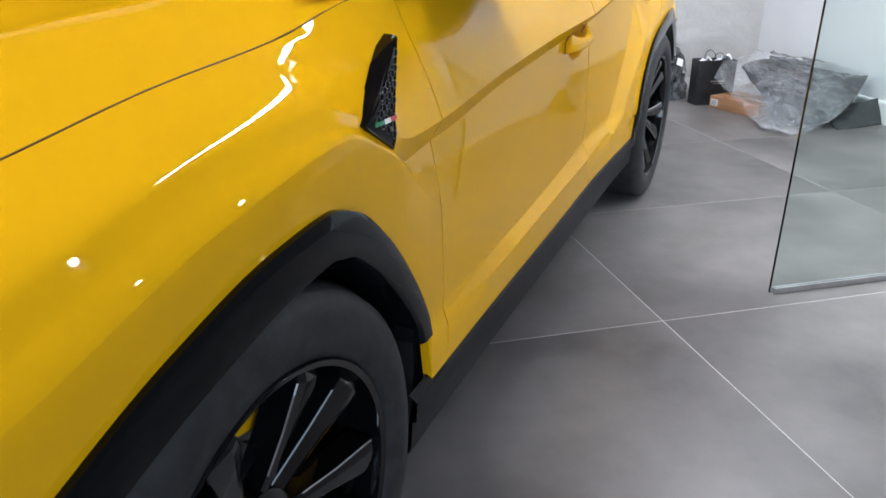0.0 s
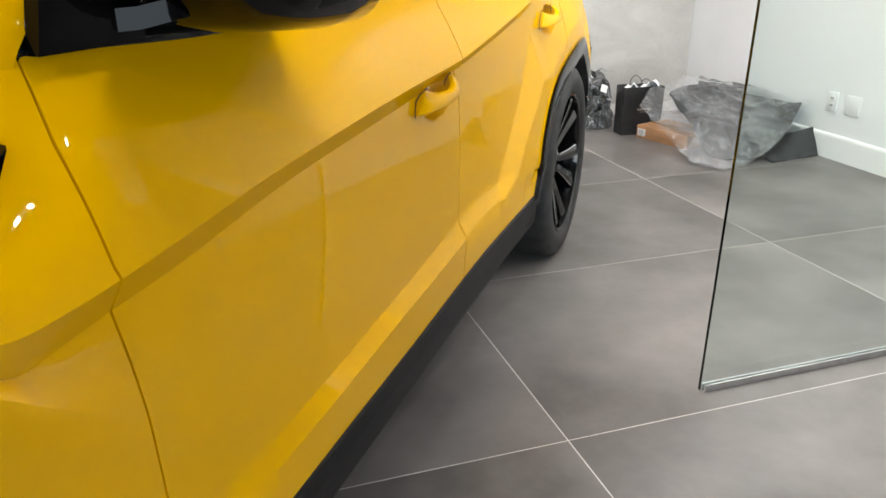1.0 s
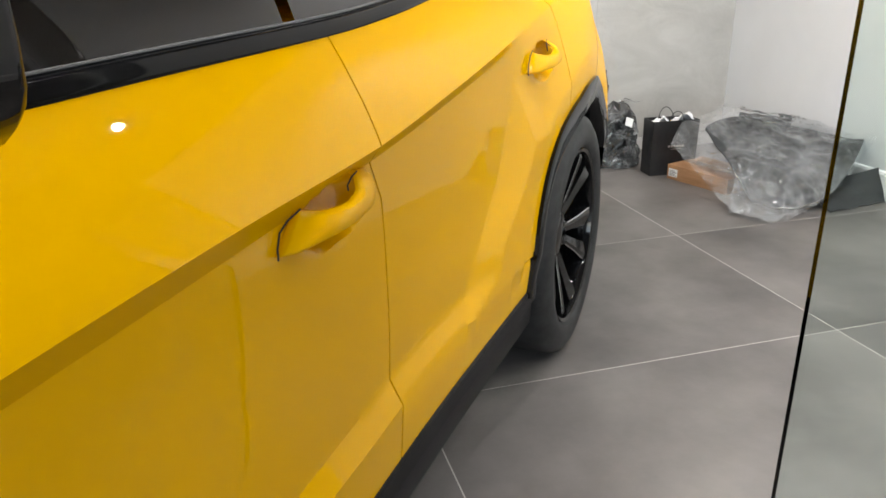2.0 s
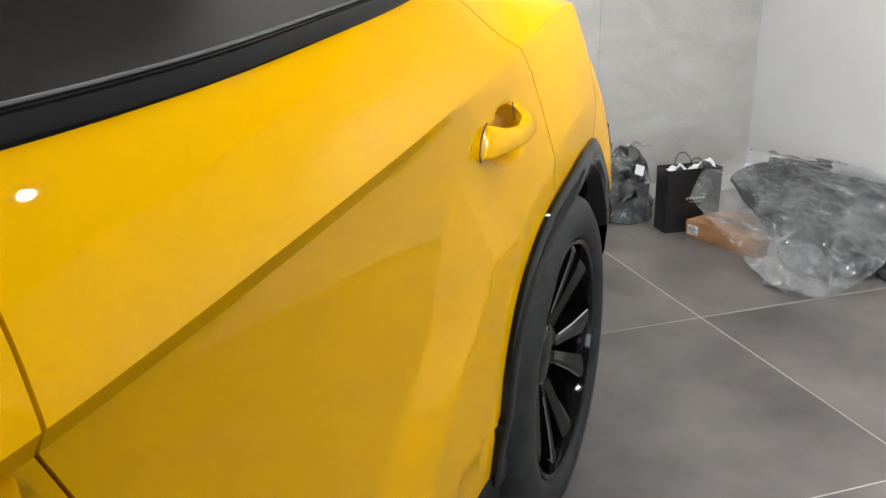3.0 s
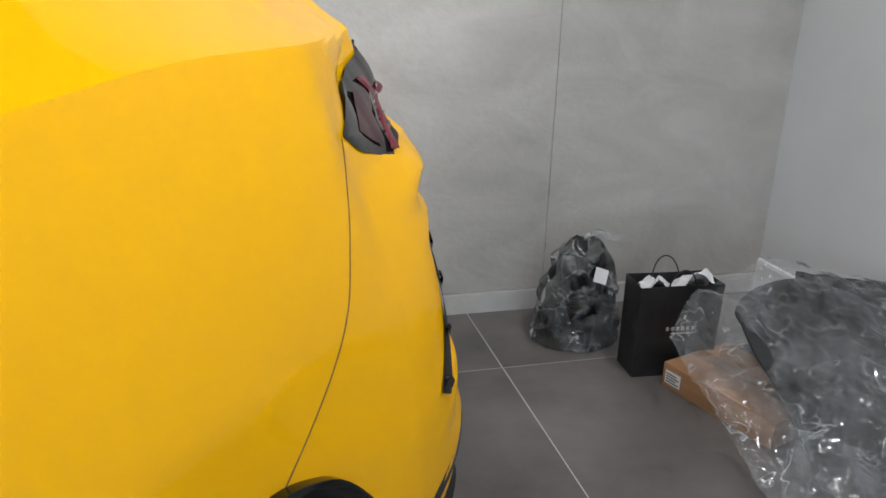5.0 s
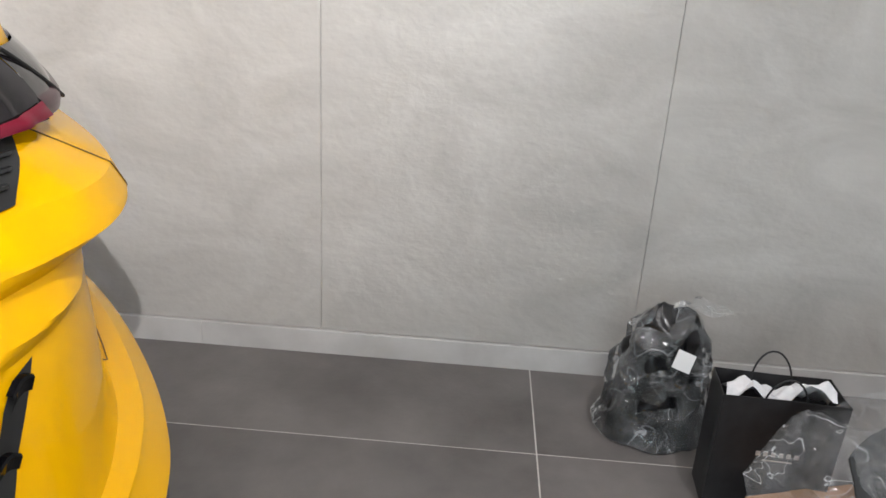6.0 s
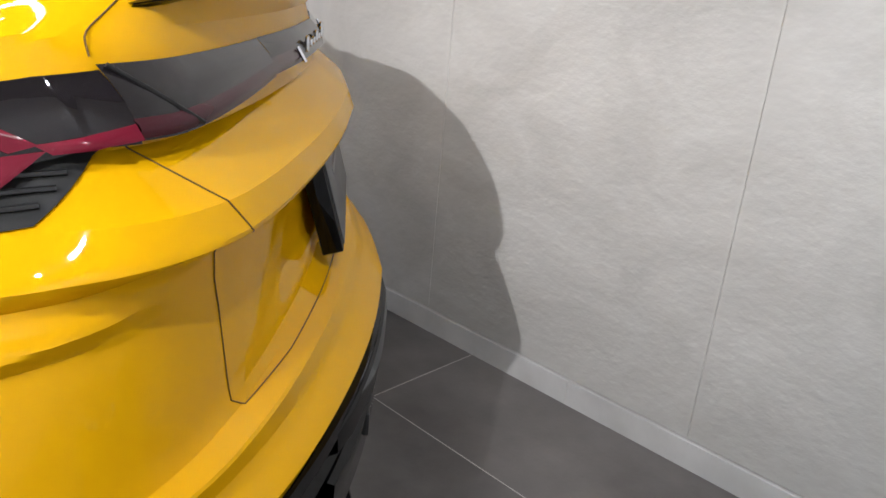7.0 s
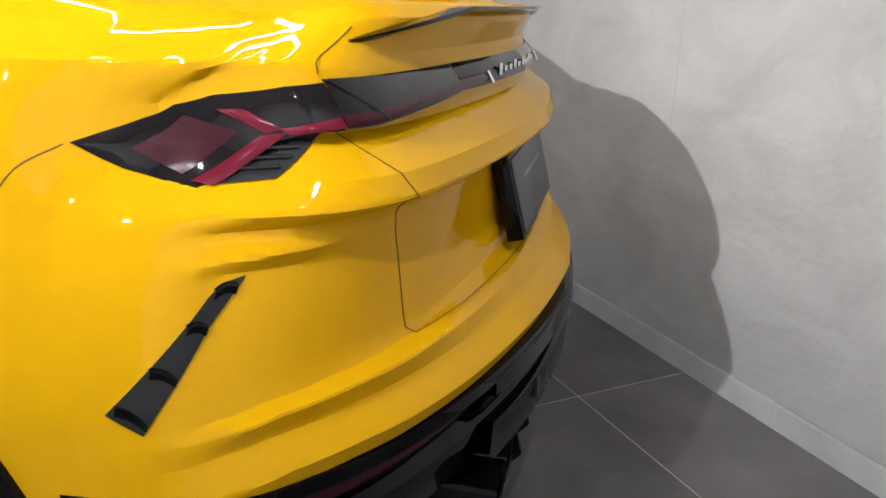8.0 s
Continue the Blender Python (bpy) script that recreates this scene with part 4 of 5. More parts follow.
# mirrors
for s in (1, -1):
    mi = new("door_mirror")
    mi.parent = car
    tagged(mi, "gloss black door mirror on a slim arm")
    bm = bmesh.new()
    rows = []
    for y, k, xm, zl in ((-2.235, 0.10, 0.98, 1.175), (-2.215, 0.55, 0.968, 1.152), (-2.16, 0.85, 0.963, 1.115), (-2.08, 1.0, 0.963, 1.10), (-1.99, 1.02, 0.965, 1.093), (-1.91, 1.0, 0.965, 1.094), (-1.90, 0.95, 0.965, 1.10)):
        top = 1.275
        zc, hz, hx = (zl + top) / 2, (top - zl) / 2 * min(1, k + 0.1), 0.112 * k
        row = []
        for a in np.linspace(0, 2 * math.pi, 28, endpoint=False):
            c, n = math.cos(a), math.sin(a)
            e = 0.55
            row.append((s * (xm + hx * math.copysign(abs(c) ** e, c)), y, zc + hz * math.copysign(abs(n) ** e, n) * (1 if n > 0 else 1 - 0.15 * (1 + c))))
        rows.append(row)
    vs = grid(bm, rows, close=True)
    bm.faces.new(vs[0])
    bm.faces.new(vs[-1][::-1])
    bmesh.ops.recalc_face_normals(bm, faces=bm.faces[:])
    part("housing", bm, GLOSS_BLACK, mi, "gloss black housing", 45)
    # added smoked strip in place of a reflected band, with joints under and over it, round the front and the outer side
    for nm, zz, hz, o, m in (("reflection_band", 1.205, 0.010, 0.003, LAMP_SMOKE), ("joint", 1.180, 0.002, 0.0012, SEAM_BLACK), ("joint", 1.232, 0.002, 0.0012, SEAM_BLACK)):
        bm = bmesh.new()
        rows = []
        for y, x in ((-2.226, 0.985), (-2.218, 1.015), (-2.19, 1.045), (-2.15, 1.060), (-2.08, 1.074), (-1.99, 1.078), (-1.93, 1.078)):
            drop = 0.02 * (y + 2.226)
            rows.append([(s * (x - 0.012), y, zz + hz - drop), (s * (x + o), y - o, zz + hz - drop), (s * (x + o), y - o, zz - hz - drop), (s * (x - 0.012), y, zz - hz - drop)])
        grid(bm, rows, close=True)
        bmesh.ops.recalc_face_normals(bm, faces=bm.faces[:])
        part(nm, bm, m, mi, "", 40)
    bm = bmesh.new()
    box(bm, min(s * 0.88, s * 1.05), max(s * 0.88, s * 1.05), -1.903, -1.897, 1.15, 1.262, 0.002)
    part("mirror_glass", bm, CHROME, mi, "silvered mirror glass", 40)
    bm = bmesh.new()
    rows = [[(s * x, y + dy, z + dz) for dy, dz in ((-0.05, -0.012), (0.05, -0.012), (0.05, 0.014), (-0.05, 0.014))] for x, y, z in ((0.86, -2.20, 1.135), (0.91, -2.17, 1.140), (0.94, -2.13, 1.15), (0.96, -2.10, 1.16))]
    grid(bm, rows, close=True)
    bmesh.ops.recalc_face_normals(bm, faces=bm.faces[:])
    part("arm", bm, GLOSS_BLACK, mi, "", 60)
    bm = bmesh.new()
    rows = [[(s * x, y, z) for y, z in ((y0, 1.112), (y0 + 0.02 * (i < 1), 1.20 + 0.02 * i))] for i, (x, y0) in enumerate(((0.866, -2.345), (0.868, -2.27), (0.870, -2.19)))]
    grid(bm, rows)
    solid(bm, 0.02)
    part("sail_panel", bm, GLOSS_BLACK, mi, "gloss black sail panel", 0)

# ---- fittings of the tail ----


def lamp_strip(bm, x0, x1, lo, hi, out, n=24, s=1, lamp=True):
    """A swept band on the tail between two heights given along x."""
    rows = []
    for x in np.linspace(x0, x1, n):
        zl, zh = lo(x), hi(x)
        row = []
        for k in np.linspace(0, 1, 6):
            p = tail_point(x, zl + (zh - zl) * k, out + 0.006 * math.sin(k * math.pi), lamp)
            row.append((s * p[0], p[1], p[2]))
        rows.append(row)
    grid(bm, rows)
    bmesh.ops.recalc_face_normals(bm, faces=bm.faces[:])


LAMP_TOP = straight([(0.75, 1.147), (0.86, 1.14), (0.925, 1.129), (0.945, 1.116), (0.957, 1.102), (0.965, 1.088), (0.97, 1.074)])
LAMP_LOW = straight([(0.75, 1.086), (0.855, 1.086), (0.904, 1.074), (0.925, 1.05), (0.945, 1.020), (0.963, 1.047), (0.97, 1.074)])
BAR_LOW = straight([(0.0, 1.112), (0.45, 1.108), (0.75, 1.088)])
BAR_TOP = straight([(0.0, 1.148), (0.45, 1.15), (0.80, 1.148)])


TURN = np.linspace(0.97, 0.4, 300)
LONG = [float(PLAN(x)[0]) for x in TURN]
ARC = np.concatenate([[0.0], np.cumsum(np.hypot(np.diff(TURN), np.diff(LONG)))])
ARC_OF = lambda x: float(np.interp(-x, -TURN, ARC))
ARC_X = lambda a: float(np.interp(a, ARC, TURN))


def tail_patch(corners, out, s, n=10, dome=0.004, lamp=False):
    """A curved field on the tail between four corners (x, z)."""
    a, b, c, d = [Vector((ARC_OF(x), z)) for x, z in corners]
    rows = []
    for u in np.linspace(0, 1, n):
        row = []
        for v in np.linspace(0, 1, n):
            q = (a * (1 - u) + b * u) * (1 - v) + (d * (1 - u) + c * u) * v
            p = tail_point(ARC_X(q.x), q.y, out + dome * 16 * u * (1 - u) * v * (1 - v), lamp)
            row.append((s * p[0], p[1], p[2]))
        rows.append(row)
    bm = bmesh.new()
    grid(bm, rows)
    bmesh.ops.recalc_face_normals(bm, faces=bm.faces[:])
    return bm


for s in (1, -1):
    lamp = new("tail_lamp")
    lamp.parent = car
    tagged(lamp, "smoked tail lamp with a dark red Y light, unlit")
    bm = bmesh.new()
    lamp_strip(bm, 0.97, 0.8004, LAMP_LOW, LAMP_TOP, 0.002, 40, s)
    part("lens", bm, LAMP_SMOKE, lamp, "smoked lens", 40)
    for nm, m, q, o in (("light_field", LAMP_DEEP, [(0.961, 1.068), (0.943, 1.106), (0.922, 1.087), (0.95, 1.04)], 0.0165),
                        ("light_wing", LAMP_RED, [(0.910, 1.083), (0.887, 1.0865), (0.941, 1.030), (0.948, 1.034)], 0.0185),
                        ("light_bar", LAMP_RED, [(0.893, 1.091), (0.806, 1.103), (0.806, 1.090), (0.885, 1.0835)], 0.0187),
                        ("light_upper", LAMP_RED, [(0.929, 1.113), (0.913, 1.114), (0.889, 1.0905), (0.905, 1.085)], 0.0175)):
        part(nm, tail_patch(q, o - 0.008, s, 10, 0.003, True), m, lamp, "dark red light field", 40)
    bm = bmesh.new()
    lamp_strip(bm, 0.8010, 0.462, BAR_LOW, BAR_TOP, 0.002, 24, s)
    part("lens", bm, LAMP_SMOKE, lamp, "smoked lens", 40)
    bm = bmesh.new()
    lamp_strip(bm, 0.802, 0.322, lambda x: BAR_LOW(x) + 0.002, lambda x: BAR_LOW(x) + 0.022, 0.0035, 24, s)
    part("light_bar", bm, LAMP_DEEP, lamp, "dark red light bar", 40)
    bm = bmesh.new()
    pts = [tail_point(0.797 - 0.081 * (1.148 - z) / 0.054, z, 0.0075, True) for z in np.linspace(1.148, 1.094, 8)]
    tube(bm, [(s * a, b, c) for a, b, c in pts], 0.0022, 6)
    part("lens_joint", bm, DARK, lamp, "dark joint between the lenses")
    bm = bmesh.new()
    p, q = tail_point(0.319, 1.110, 0.011, True), tail_point(0.319, 1.130, 0.011, True)
    tube(bm, [(s * p[0], p[1], p[2]), (s * q[0], q[1], q[2])], 0.003, 6)
    part("end_trim", bm, CHROME, lamp, "bright end trim")
    o = new("lamp_outlet")
    o.parent = car
    tagged(o, "black slatted outlet under the tail lamp")
    part("opening", tail_patch([(0.900, 1.088), (0.798, 1.086), (0.906, 1.036), (0.944, 1.030)], 0.005, s, 12, -0.002), DARK, o, "", 40)
    for k in (0.25, 0.5, 0.75):
        bm = bmesh.new()
        pts = [tail_point(0.895 + 0.045 * k - (0.09 - 0.055 * k) * t, 1.078 - 0.042 * k + 0.003 * t, 0.009) for t in np.linspace(0.08, 0.66, 6)]
        tube(bm, [(s * a, b, c) for a, b, c in pts], 0.0025, 5)
        part("slat", bm, MESH_BLACK, o)
    cv = new("corner_outlet")
    cv.parent = car
    tagged(cv, "slanting black outlet in the rear bumper corner")
    # flat black patch; the recess's depth and shade are put into its colour
    part("opening", tail_patch([(0.9595, 0.763), (0.908, 0.918), (0.891, 0.925), (0.950, 0.737)], 0.003, s, 20, 0.0), DARK, cv, "", 40)
    for t in (0.06, 0.36, 0.68, 0.93):
        bm = bmesh.new()
        rows = []
        for u in np.linspace(0.03, 0.90, 7):
            arc = (ARC_OF(0.9595) * (1 - t) + ARC_OF(0.908) * t) * (1 - u) + (ARC_OF(0.950) * (1 - t) + ARC_OF(0.891) * t) * u
            z = (0.763 + 0.155 * t) * (1 - u) + (0.737 + 0.188 * t) * u + 0.006 * math.sin(u * math.pi)
            rows.append([tail_point(ARC_X(arc), z + dz, o) for dz, o in ((-0.010, 0.0036), (0.0, 0.008), (0.0025, 0.0075), (0.004, 0.0036))])
        grid(bm, [[(s * p[0], p[1], p[2]) for p in r] for r in rows])
        bmesh.ops.recalc_face_normals(bm, faces=bm.faces[:])
        part("fin", bm, GLOSS_BLACK, cv, "", 30)

# panel between the lamps with a plain mark in place of the script
bm = bmesh.new()
lamp_strip(bm, 0.455, 0.0, lambda x: 1.108, lambda x: 1.150, 0.0, 16, 1)
lamp_strip(bm, 0.455, 0.0, lambda x: 1.108, lambda x: 1.150, 0.0, 16, -1)
band = part("lamp_panel", bm, GLOSS_BLACK, car, "gloss black panel between the tail lamps", 40)
for k in range(11):
    bm = bmesh.new()
    x = 0.22 - 0.04 * k
    p = tail_point(abs(x), 1.128, 0.010, True)
    box(bm, x - 0.010, x + 0.010, p[1] - 0.004, p[1] + 0.002, 1.120 - 0.004 * (k in (0,)), 1.132 + 0.007 * (k in (0, 3, 5, 8)), 0.002)
    part("mark", bm, CHROME, band, "bright metal mark", 30)

# spoiler lip
bm = bmesh.new()
rows = []
for q in np.linspace(0.80, -0.80, 61):
    p = tail_point(abs(q), 1.20)
    w = min(1.0, 0.15 + (0.80 - abs(q)) / 0.15)
    x, y = math.copysign(p[0], q), p[1] + 0.006
    z = 1.192 + 0.036 * min(1.0, (0.80 - abs(q)) / 0.32)
    rows.append([(x, y - 0.06, z + 0.006 * w), (x, y + 0.026 * w, z + 0.011 * w), (x, y + 0.030 * w, z + 0.006 * w), (x, y, z - 0.004)])
grid(bm, rows, close=True)
bmesh.ops.recalc_face_normals(bm, faces=bm.faces[:])
part("spoiler", bm, GLOSS_BLACK, car, "gloss black spoiler lip", 30)

# deck from the tail up to the rear window
bm = bmesh.new()
rows = []
for x in np.linspace(1, -1, 31):
    a = tail_point(abs(x) * 0.97, 1.225)
    xx = math.copysign(a[0], x)
    r = RAIL(0.70)
    rows.append([(xx + (math.copysign(min(abs(xx), r[0]), x) - xx) * t, a[1] - (a[1] - 0.70) * t, 1.225 + 0.05 * t) for t in np.linspace(0, 1, 6)])
grid(bm, rows)
bmesh.ops.recalc_face_normals(bm, faces=bm.faces[:])
part("rear_deck", bm, PAINT, car, "", 30)

# seams of the tail, as dark cords sunk in the skin
for s in (1, -1):
    for nm, pts in (("hatch_seam", [(0.80, 1.21), (0.80, 1.18), (0.80, 1.15)]), ("hatch_seam", [(0.78, 1.083), (0.745, 1.04), (0.71, 1.0), (0.668, 0.98), (0.66, 0.90), (0.653, 0.78), (0.64, 0.768), (0.5, 0.765), (0.24, 0.765), (0.0, 0.765)])):
        bm = bmesh.new()
        fine = []
        for (xa, za), (xb, zb) in zip(pts, pts[1:]):
            for t in np.linspace(0, 1, 8, endpoint=False):
                fine.append(tail_point(xa + (xb - xa) * t, za + (zb - za) * t, 0.0006))
        tube(bm, [(s * a, b, c) for a, b, c in fine], 0.0009, 6)
        part(nm, bm, SEAM, car, "narrow dark seam")

for s in (1, -1):
    bm = bmesh.new()
    line = curve([(0.275, 0.848), (0.33, 0.876), (0.381, 0.905), (0.43, 0.945), (0.462, 1.0), (0.49, 1.045), (0.535, 1.072)])
    tube(bm, [(s * (soft_flank(y, z) - 0.0005), y, z) for y, z in ((y, float(line(y)[0])) for y in np.linspace(0.275, 0.535, 30))], 0.0013, 6)
    part("bumper_seam", bm, SEAM, car, "narrow dark seam")

# number plate: a plain dark dealer plate on a black holder
pl = new("number_plate")
pl.parent = car
tagged(pl, "dark grey dealer plate in a black frame")
PLATE = vary(mat("plate_grey", (0.05, 0.052, 0.055), 0.35), (0.04, 0.042, 0.045), (0.07, 0.072, 0.075), 30)
for nm, m, x, y0, y1, lab in (("frame", GLOSS_BLACK, 0.225, -0.028, 0.008, ""), ("plate", PLATE, 0.213, 0.008, 0.012, "blank dark plate")):
    bm = bmesh.new()
    h = 0.085 if nm == "frame" else 0.076
    box(bm, -x, x, y0, y1, -h, h, 0.003)
    ob = part(nm, bm, m, pl, lab, 30)
    ob.matrix_local = Matrix.Translation((0, 0.985, 0.878)) @ Matrix.Rotation(radians(15), 4, "X")
bm = bmesh.new()
box(bm, -0.12, 0.12, 0.012, 0.0135, 0.02, 0.03)
ob = part("plain_bar", bm, mat("plate_print", (0.25, 0.25, 0.26), 0.4), pl, "", 0)
ob.matrix_local = Matrix.Translation((0, 0.985, 0.878)) @ Matrix.Rotation(radians(15), 4, "X")

# black lower bumper, fog strip, diffuser and exhausts
bm = bmesh.new()
rows = []
for x in TAIL_X:
    p = tail_point(x, 0.655)
    p = (p[0], p[1] + 0.012 * max(0.0, 1 - (x / 0.62) ** 2), p[2])
    rows.append([(p[0] - 0.004, p[1] - 0.05, 0.652), (p[0], p[1] + 0.004, 0.646), (p[0], p[1] + 0.006, 0.625), (p[0] - 0.01, p[1] - 0.03, 0.605), (p[0] - 0.01, p[1] - 0.035, 0.575), (p[0], p[1] - 0.01, 0.555), (p[0] - 0.005, p[1] - 0.02, 0.48), (p[0] - 0.03, p[1] - 0.09, 0.38), (p[0] - 0.06, p[1] - 0.2, 0.30)])
rows = rows + [[mirror_x(p) for p in r] for r in rows[-2::-1]]
grid(bm, rows)
bmesh.ops.recalc_face_normals(bm, faces=bm.faces[:])
low = part("lower_bumper", bm, GLOSS_BLACK, car, "gloss black lower rear bumper", 35)
for s in (1, -1):
    bm = bmesh.new()
    rows = []
    for x in np.linspace(0.955, 0.52, 16):
        p = tail_point(x, 0.655)
        rows.append([(s * (p[0] - 0.006), p[1] - 0.026, 0.603), (s * (p[0] - 0.006), p[1] - 0.022, 0.59), (s * (p[0] - 0.006), p[1] - 0.028, 0.577)])
    grid(bm, rows)
    part("reflector", bm, LAMP_DEEP, low, "dark red reflector strip", 40)
dif = new("diffuser")
dif.parent = car
tagged(dif, "black finned rear diffuser")
bm = bmesh.new()
rows = []
for x in np.linspace(0.50, -0.50, 21):
    y = tail_point(abs(x), 0.655)[1] + 0.004 + 0.012 * max(0.0, 1 - (x / 0.62) ** 2)
    k = 1 if abs(x) < 0.46 else 0.3
    rows.append([(x, y - 0.05, 0.648), (x, y + 0.006 * k, 0.632), (x, y + 0.010 * k, 0.60), (x, y - 0.022, 0.59), (x, y - 0.026, 0.555), (x, y + 0.002 * k, 0.545), (x, y - 0.004, 0.46), (x, y - 0.09, 0.33), (x, y - 0.3, 0.26)])
grid(bm, rows)
bmesh.ops.recalc_face_normals(bm, faces=bm.faces[:])
part("body", bm, GLOSS_BLACK, dif, "", 30)
for x in (-0.3, -0.18, -0.06, 0.06, 0.18, 0.3):
    bm = bmesh.new()
    prism(bm, [(0.69, 0.24), (1.01, 0.32), (1.045, 0.36), (1.025, 0.44), (0.88, 0.42)], x - 0.006, x + 0.006, "x")
    part("fin", bm, GLOSS_BLACK, dif, "", 0)
bm = bmesh.new()
box(bm, -0.30, 0.30, 1.042, 1.069, 0.49, 0.535, 0.004)
part("grille", bm, MESH_BLACK, dif, "", 30)
for x in (0.36, 0.47, -0.36, -0.47):
    ex = new("exhaust_tip")
    ex.parent = dif
    bm = bmesh.new()
    rows = []
    for y, k in ((0.72, 1.0), (1.022, 1.0), (1.029, 0.98), (1.025, 0.88), (0.77, 0.86)):
        rows.append([(x + 0.048 * k * math.copysign(abs(math.cos(a)) ** 0.45, math.cos(a)), y, 0.385 + 0.036 * k * math.copysign(abs(math.sin(a)) ** 0.45, math.sin(a))) for a in np.linspace(0, 2 * math.pi, 24, endpoint=False)])
    grid(bm, rows, close=True)
    bmesh.ops.recalc_face_normals(bm, faces=bm.faces[:])
    part("pipe", bm, GLOSS_BLACK, ex, "gloss black exhaust pipe", 40)

# ---- the corner: things left on the floor ----
FELT = vary(mat("dark_felt", (0.02, 0.022, 0.024), 0.75), (0.012, 0.0135, 0.015), (0.026, 0.029, 0.031), 6, bump=0.2, bump_scale=200)
CARD = vary(mat("brown_cardboard", (0.42, 0.22, 0.10), 0.75), (0.36, 0.185, 0.085), (0.46, 0.25, 0.125), 7, bump=0.05, bump_scale=300, stretch=(1, 1, 8))
PAPER_BLACK = vary(mat("black_paper", (0.012, 0.012, 0.013), 0.45), (0.010, 0.010, 0.011), (0.018, 0.018, 0.02), 20)
LABEL = mat("white_label", (0.78, 0.78, 0.78), 0.5)
PRINT = mat("grey_print", (0.12, 0.12, 0.12), 0.5)
TISSUE = vary(mat("white_tissue", (0.7, 0.7, 0.72), 0.8), (0.6, 0.6, 0.62), (0.75, 0.75, 0.77), 15)
BAG_DARK = vary(mat("black_bin_liner", (0.008, 0.008, 0.009), 0.25), (0.005, 0.005, 0.006), (0.011, 0.011, 0.012), 9)
FILM = bpy.data.materials.new("clear_plastic_film")
FILM.use_nodes = True
fn = FILM.node_tree
fn.nodes.clear()
out = fn.nodes.new("ShaderNodeOutputMaterial")
tr, di, gl = fn.nodes.new("ShaderNodeBsdfTransparent"), fn.nodes.new("ShaderNodeBsdfDiffuse"), fn.nodes.new("ShaderNodeBsdfGlossy")
tr.inputs[0].default_value, di.inputs[0].default_value, gl.inputs[0].default_value = (0.96, 0.97, 0.98, 1), (0.75, 0.77, 0.8, 1), (1, 1, 1, 1)
gl.inputs["Roughness"].default_value = 0.07
fr, noi, rmp = fn.nodes.new("ShaderNodeFresnel"), fn.nodes.new("ShaderNodeTexNoise"), fn.nodes.new("ShaderNodeMapRange")
fr.inputs[0].default_value = 1.48
noi.inputs["Scale"].default_value, noi.inputs["Detail"].default_value = 6.0, 8.0
crk, cbp = fn.nodes.new("ShaderNodeTexNoise"), fn.nodes.new("ShaderNodeBump")
crk.noise_type = "RIDGED_MULTIFRACTAL"
crk.inputs["Scale"].default_value, crk.inputs["Detail"].default_value = 14.0, 2.0
cbp.inputs["Strength"].default_value, cbp.inputs["Distance"].default_value = 0.9, 0.013
fn.links.new(crk.outputs["Fac"], cbp.inputs["Height"])
for n in (gl, fr):
    fn.links.new(cbp.outputs[0], n.inputs["Normal"])
rmp.inputs["From Min"].default_value, rmp.inputs["From Max"].default_value = 0.3, 0.8
rmp.inputs["To Min"].default_value, rmp.inputs["To Max"].default_value = 0.01, 0.17
ftc = fn.nodes.new("ShaderNodeTexCoord")
for n in (noi, crk):
    fn.links.new(ftc.outputs["Object"], n.inputs["Vector"])
m1, m2 = fn.nodes.new("ShaderNodeMixShader"), fn.nodes.new("ShaderNodeMixShader")
def crease_glints(scale, width, strength):
    """Whitened folds and their glints, both put into the colour: thin pale lines along the middle level of a noise."""
    n = fn.nodes.new("ShaderNodeTexNoise")
    n.inputs["Scale"].default_value, n.inputs["Detail"].default_value, n.inputs["Distortion"].default_value = scale, 2.0, 0.8
    sub, ab, mr = fn.nodes.new("ShaderNodeMath"), fn.nodes.new("ShaderNodeMath"), fn.nodes.new("ShaderNodeMapRange")
    sub.operation, ab.operation = "SUBTRACT", "ABSOLUTE"
    sub.inputs[1].default_value = 0.5
    mr.inputs["From Min"].default_value, mr.inputs["From Max"].default_value = 0.0, width
    mr.inputs["To Min"].default_value, mr.inputs["To Max"].default_value = strength, 0.0
    fn.links.new(ftc.outputs["Object"], n.inputs["Vector"])
    fn.links.new(n.outputs["Fac"], sub.inputs[0])
    fn.links.new(sub.outputs[0], ab.inputs[0])
    fn.links.new(ab.outputs[0], mr.inputs["Value"])
    return mr.outputs[0]


add1, add2 = fn.nodes.new("ShaderNodeMath"), fn.nodes.new("ShaderNodeMath")
fn.links.new(noi.outputs["Fac"], rmp.inputs["Value"])
fn.links.new(rmp.outputs[0], add1.inputs[0])
fn.links.new(crease_glints(8.0, 0.010, 0.29), add1.inputs[1])
fn.links.new(add1.outputs[0], add2.inputs[0])
fn.links.new(crease_glints(22.0, 0.012, 0.13), add2.inputs[1])
fn.links.new(add2.outputs[0], m1.inputs[0])
fn.links.new(tr.outputs[0], m1.inputs[1])
fn.links.new(di.outputs[0], m1.inputs[2])
fn.links.new(fr.outputs[0], m2.inputs[0])
fn.links.new(m1.outputs[0], m2.inputs[1])
fn.links.new(gl.outputs[0], m2.inputs[2])
fn.links.new(m2.outputs[0], out.inputs[0])



def up_side(bm):
    """Turns an open sheet so that its upper side is outside."""
    bm.normal_update()
    if sum(f.normal.z for f in bm.faces) < 0:
        bmesh.ops.reverse_faces(bm, faces=bm.faces[:])


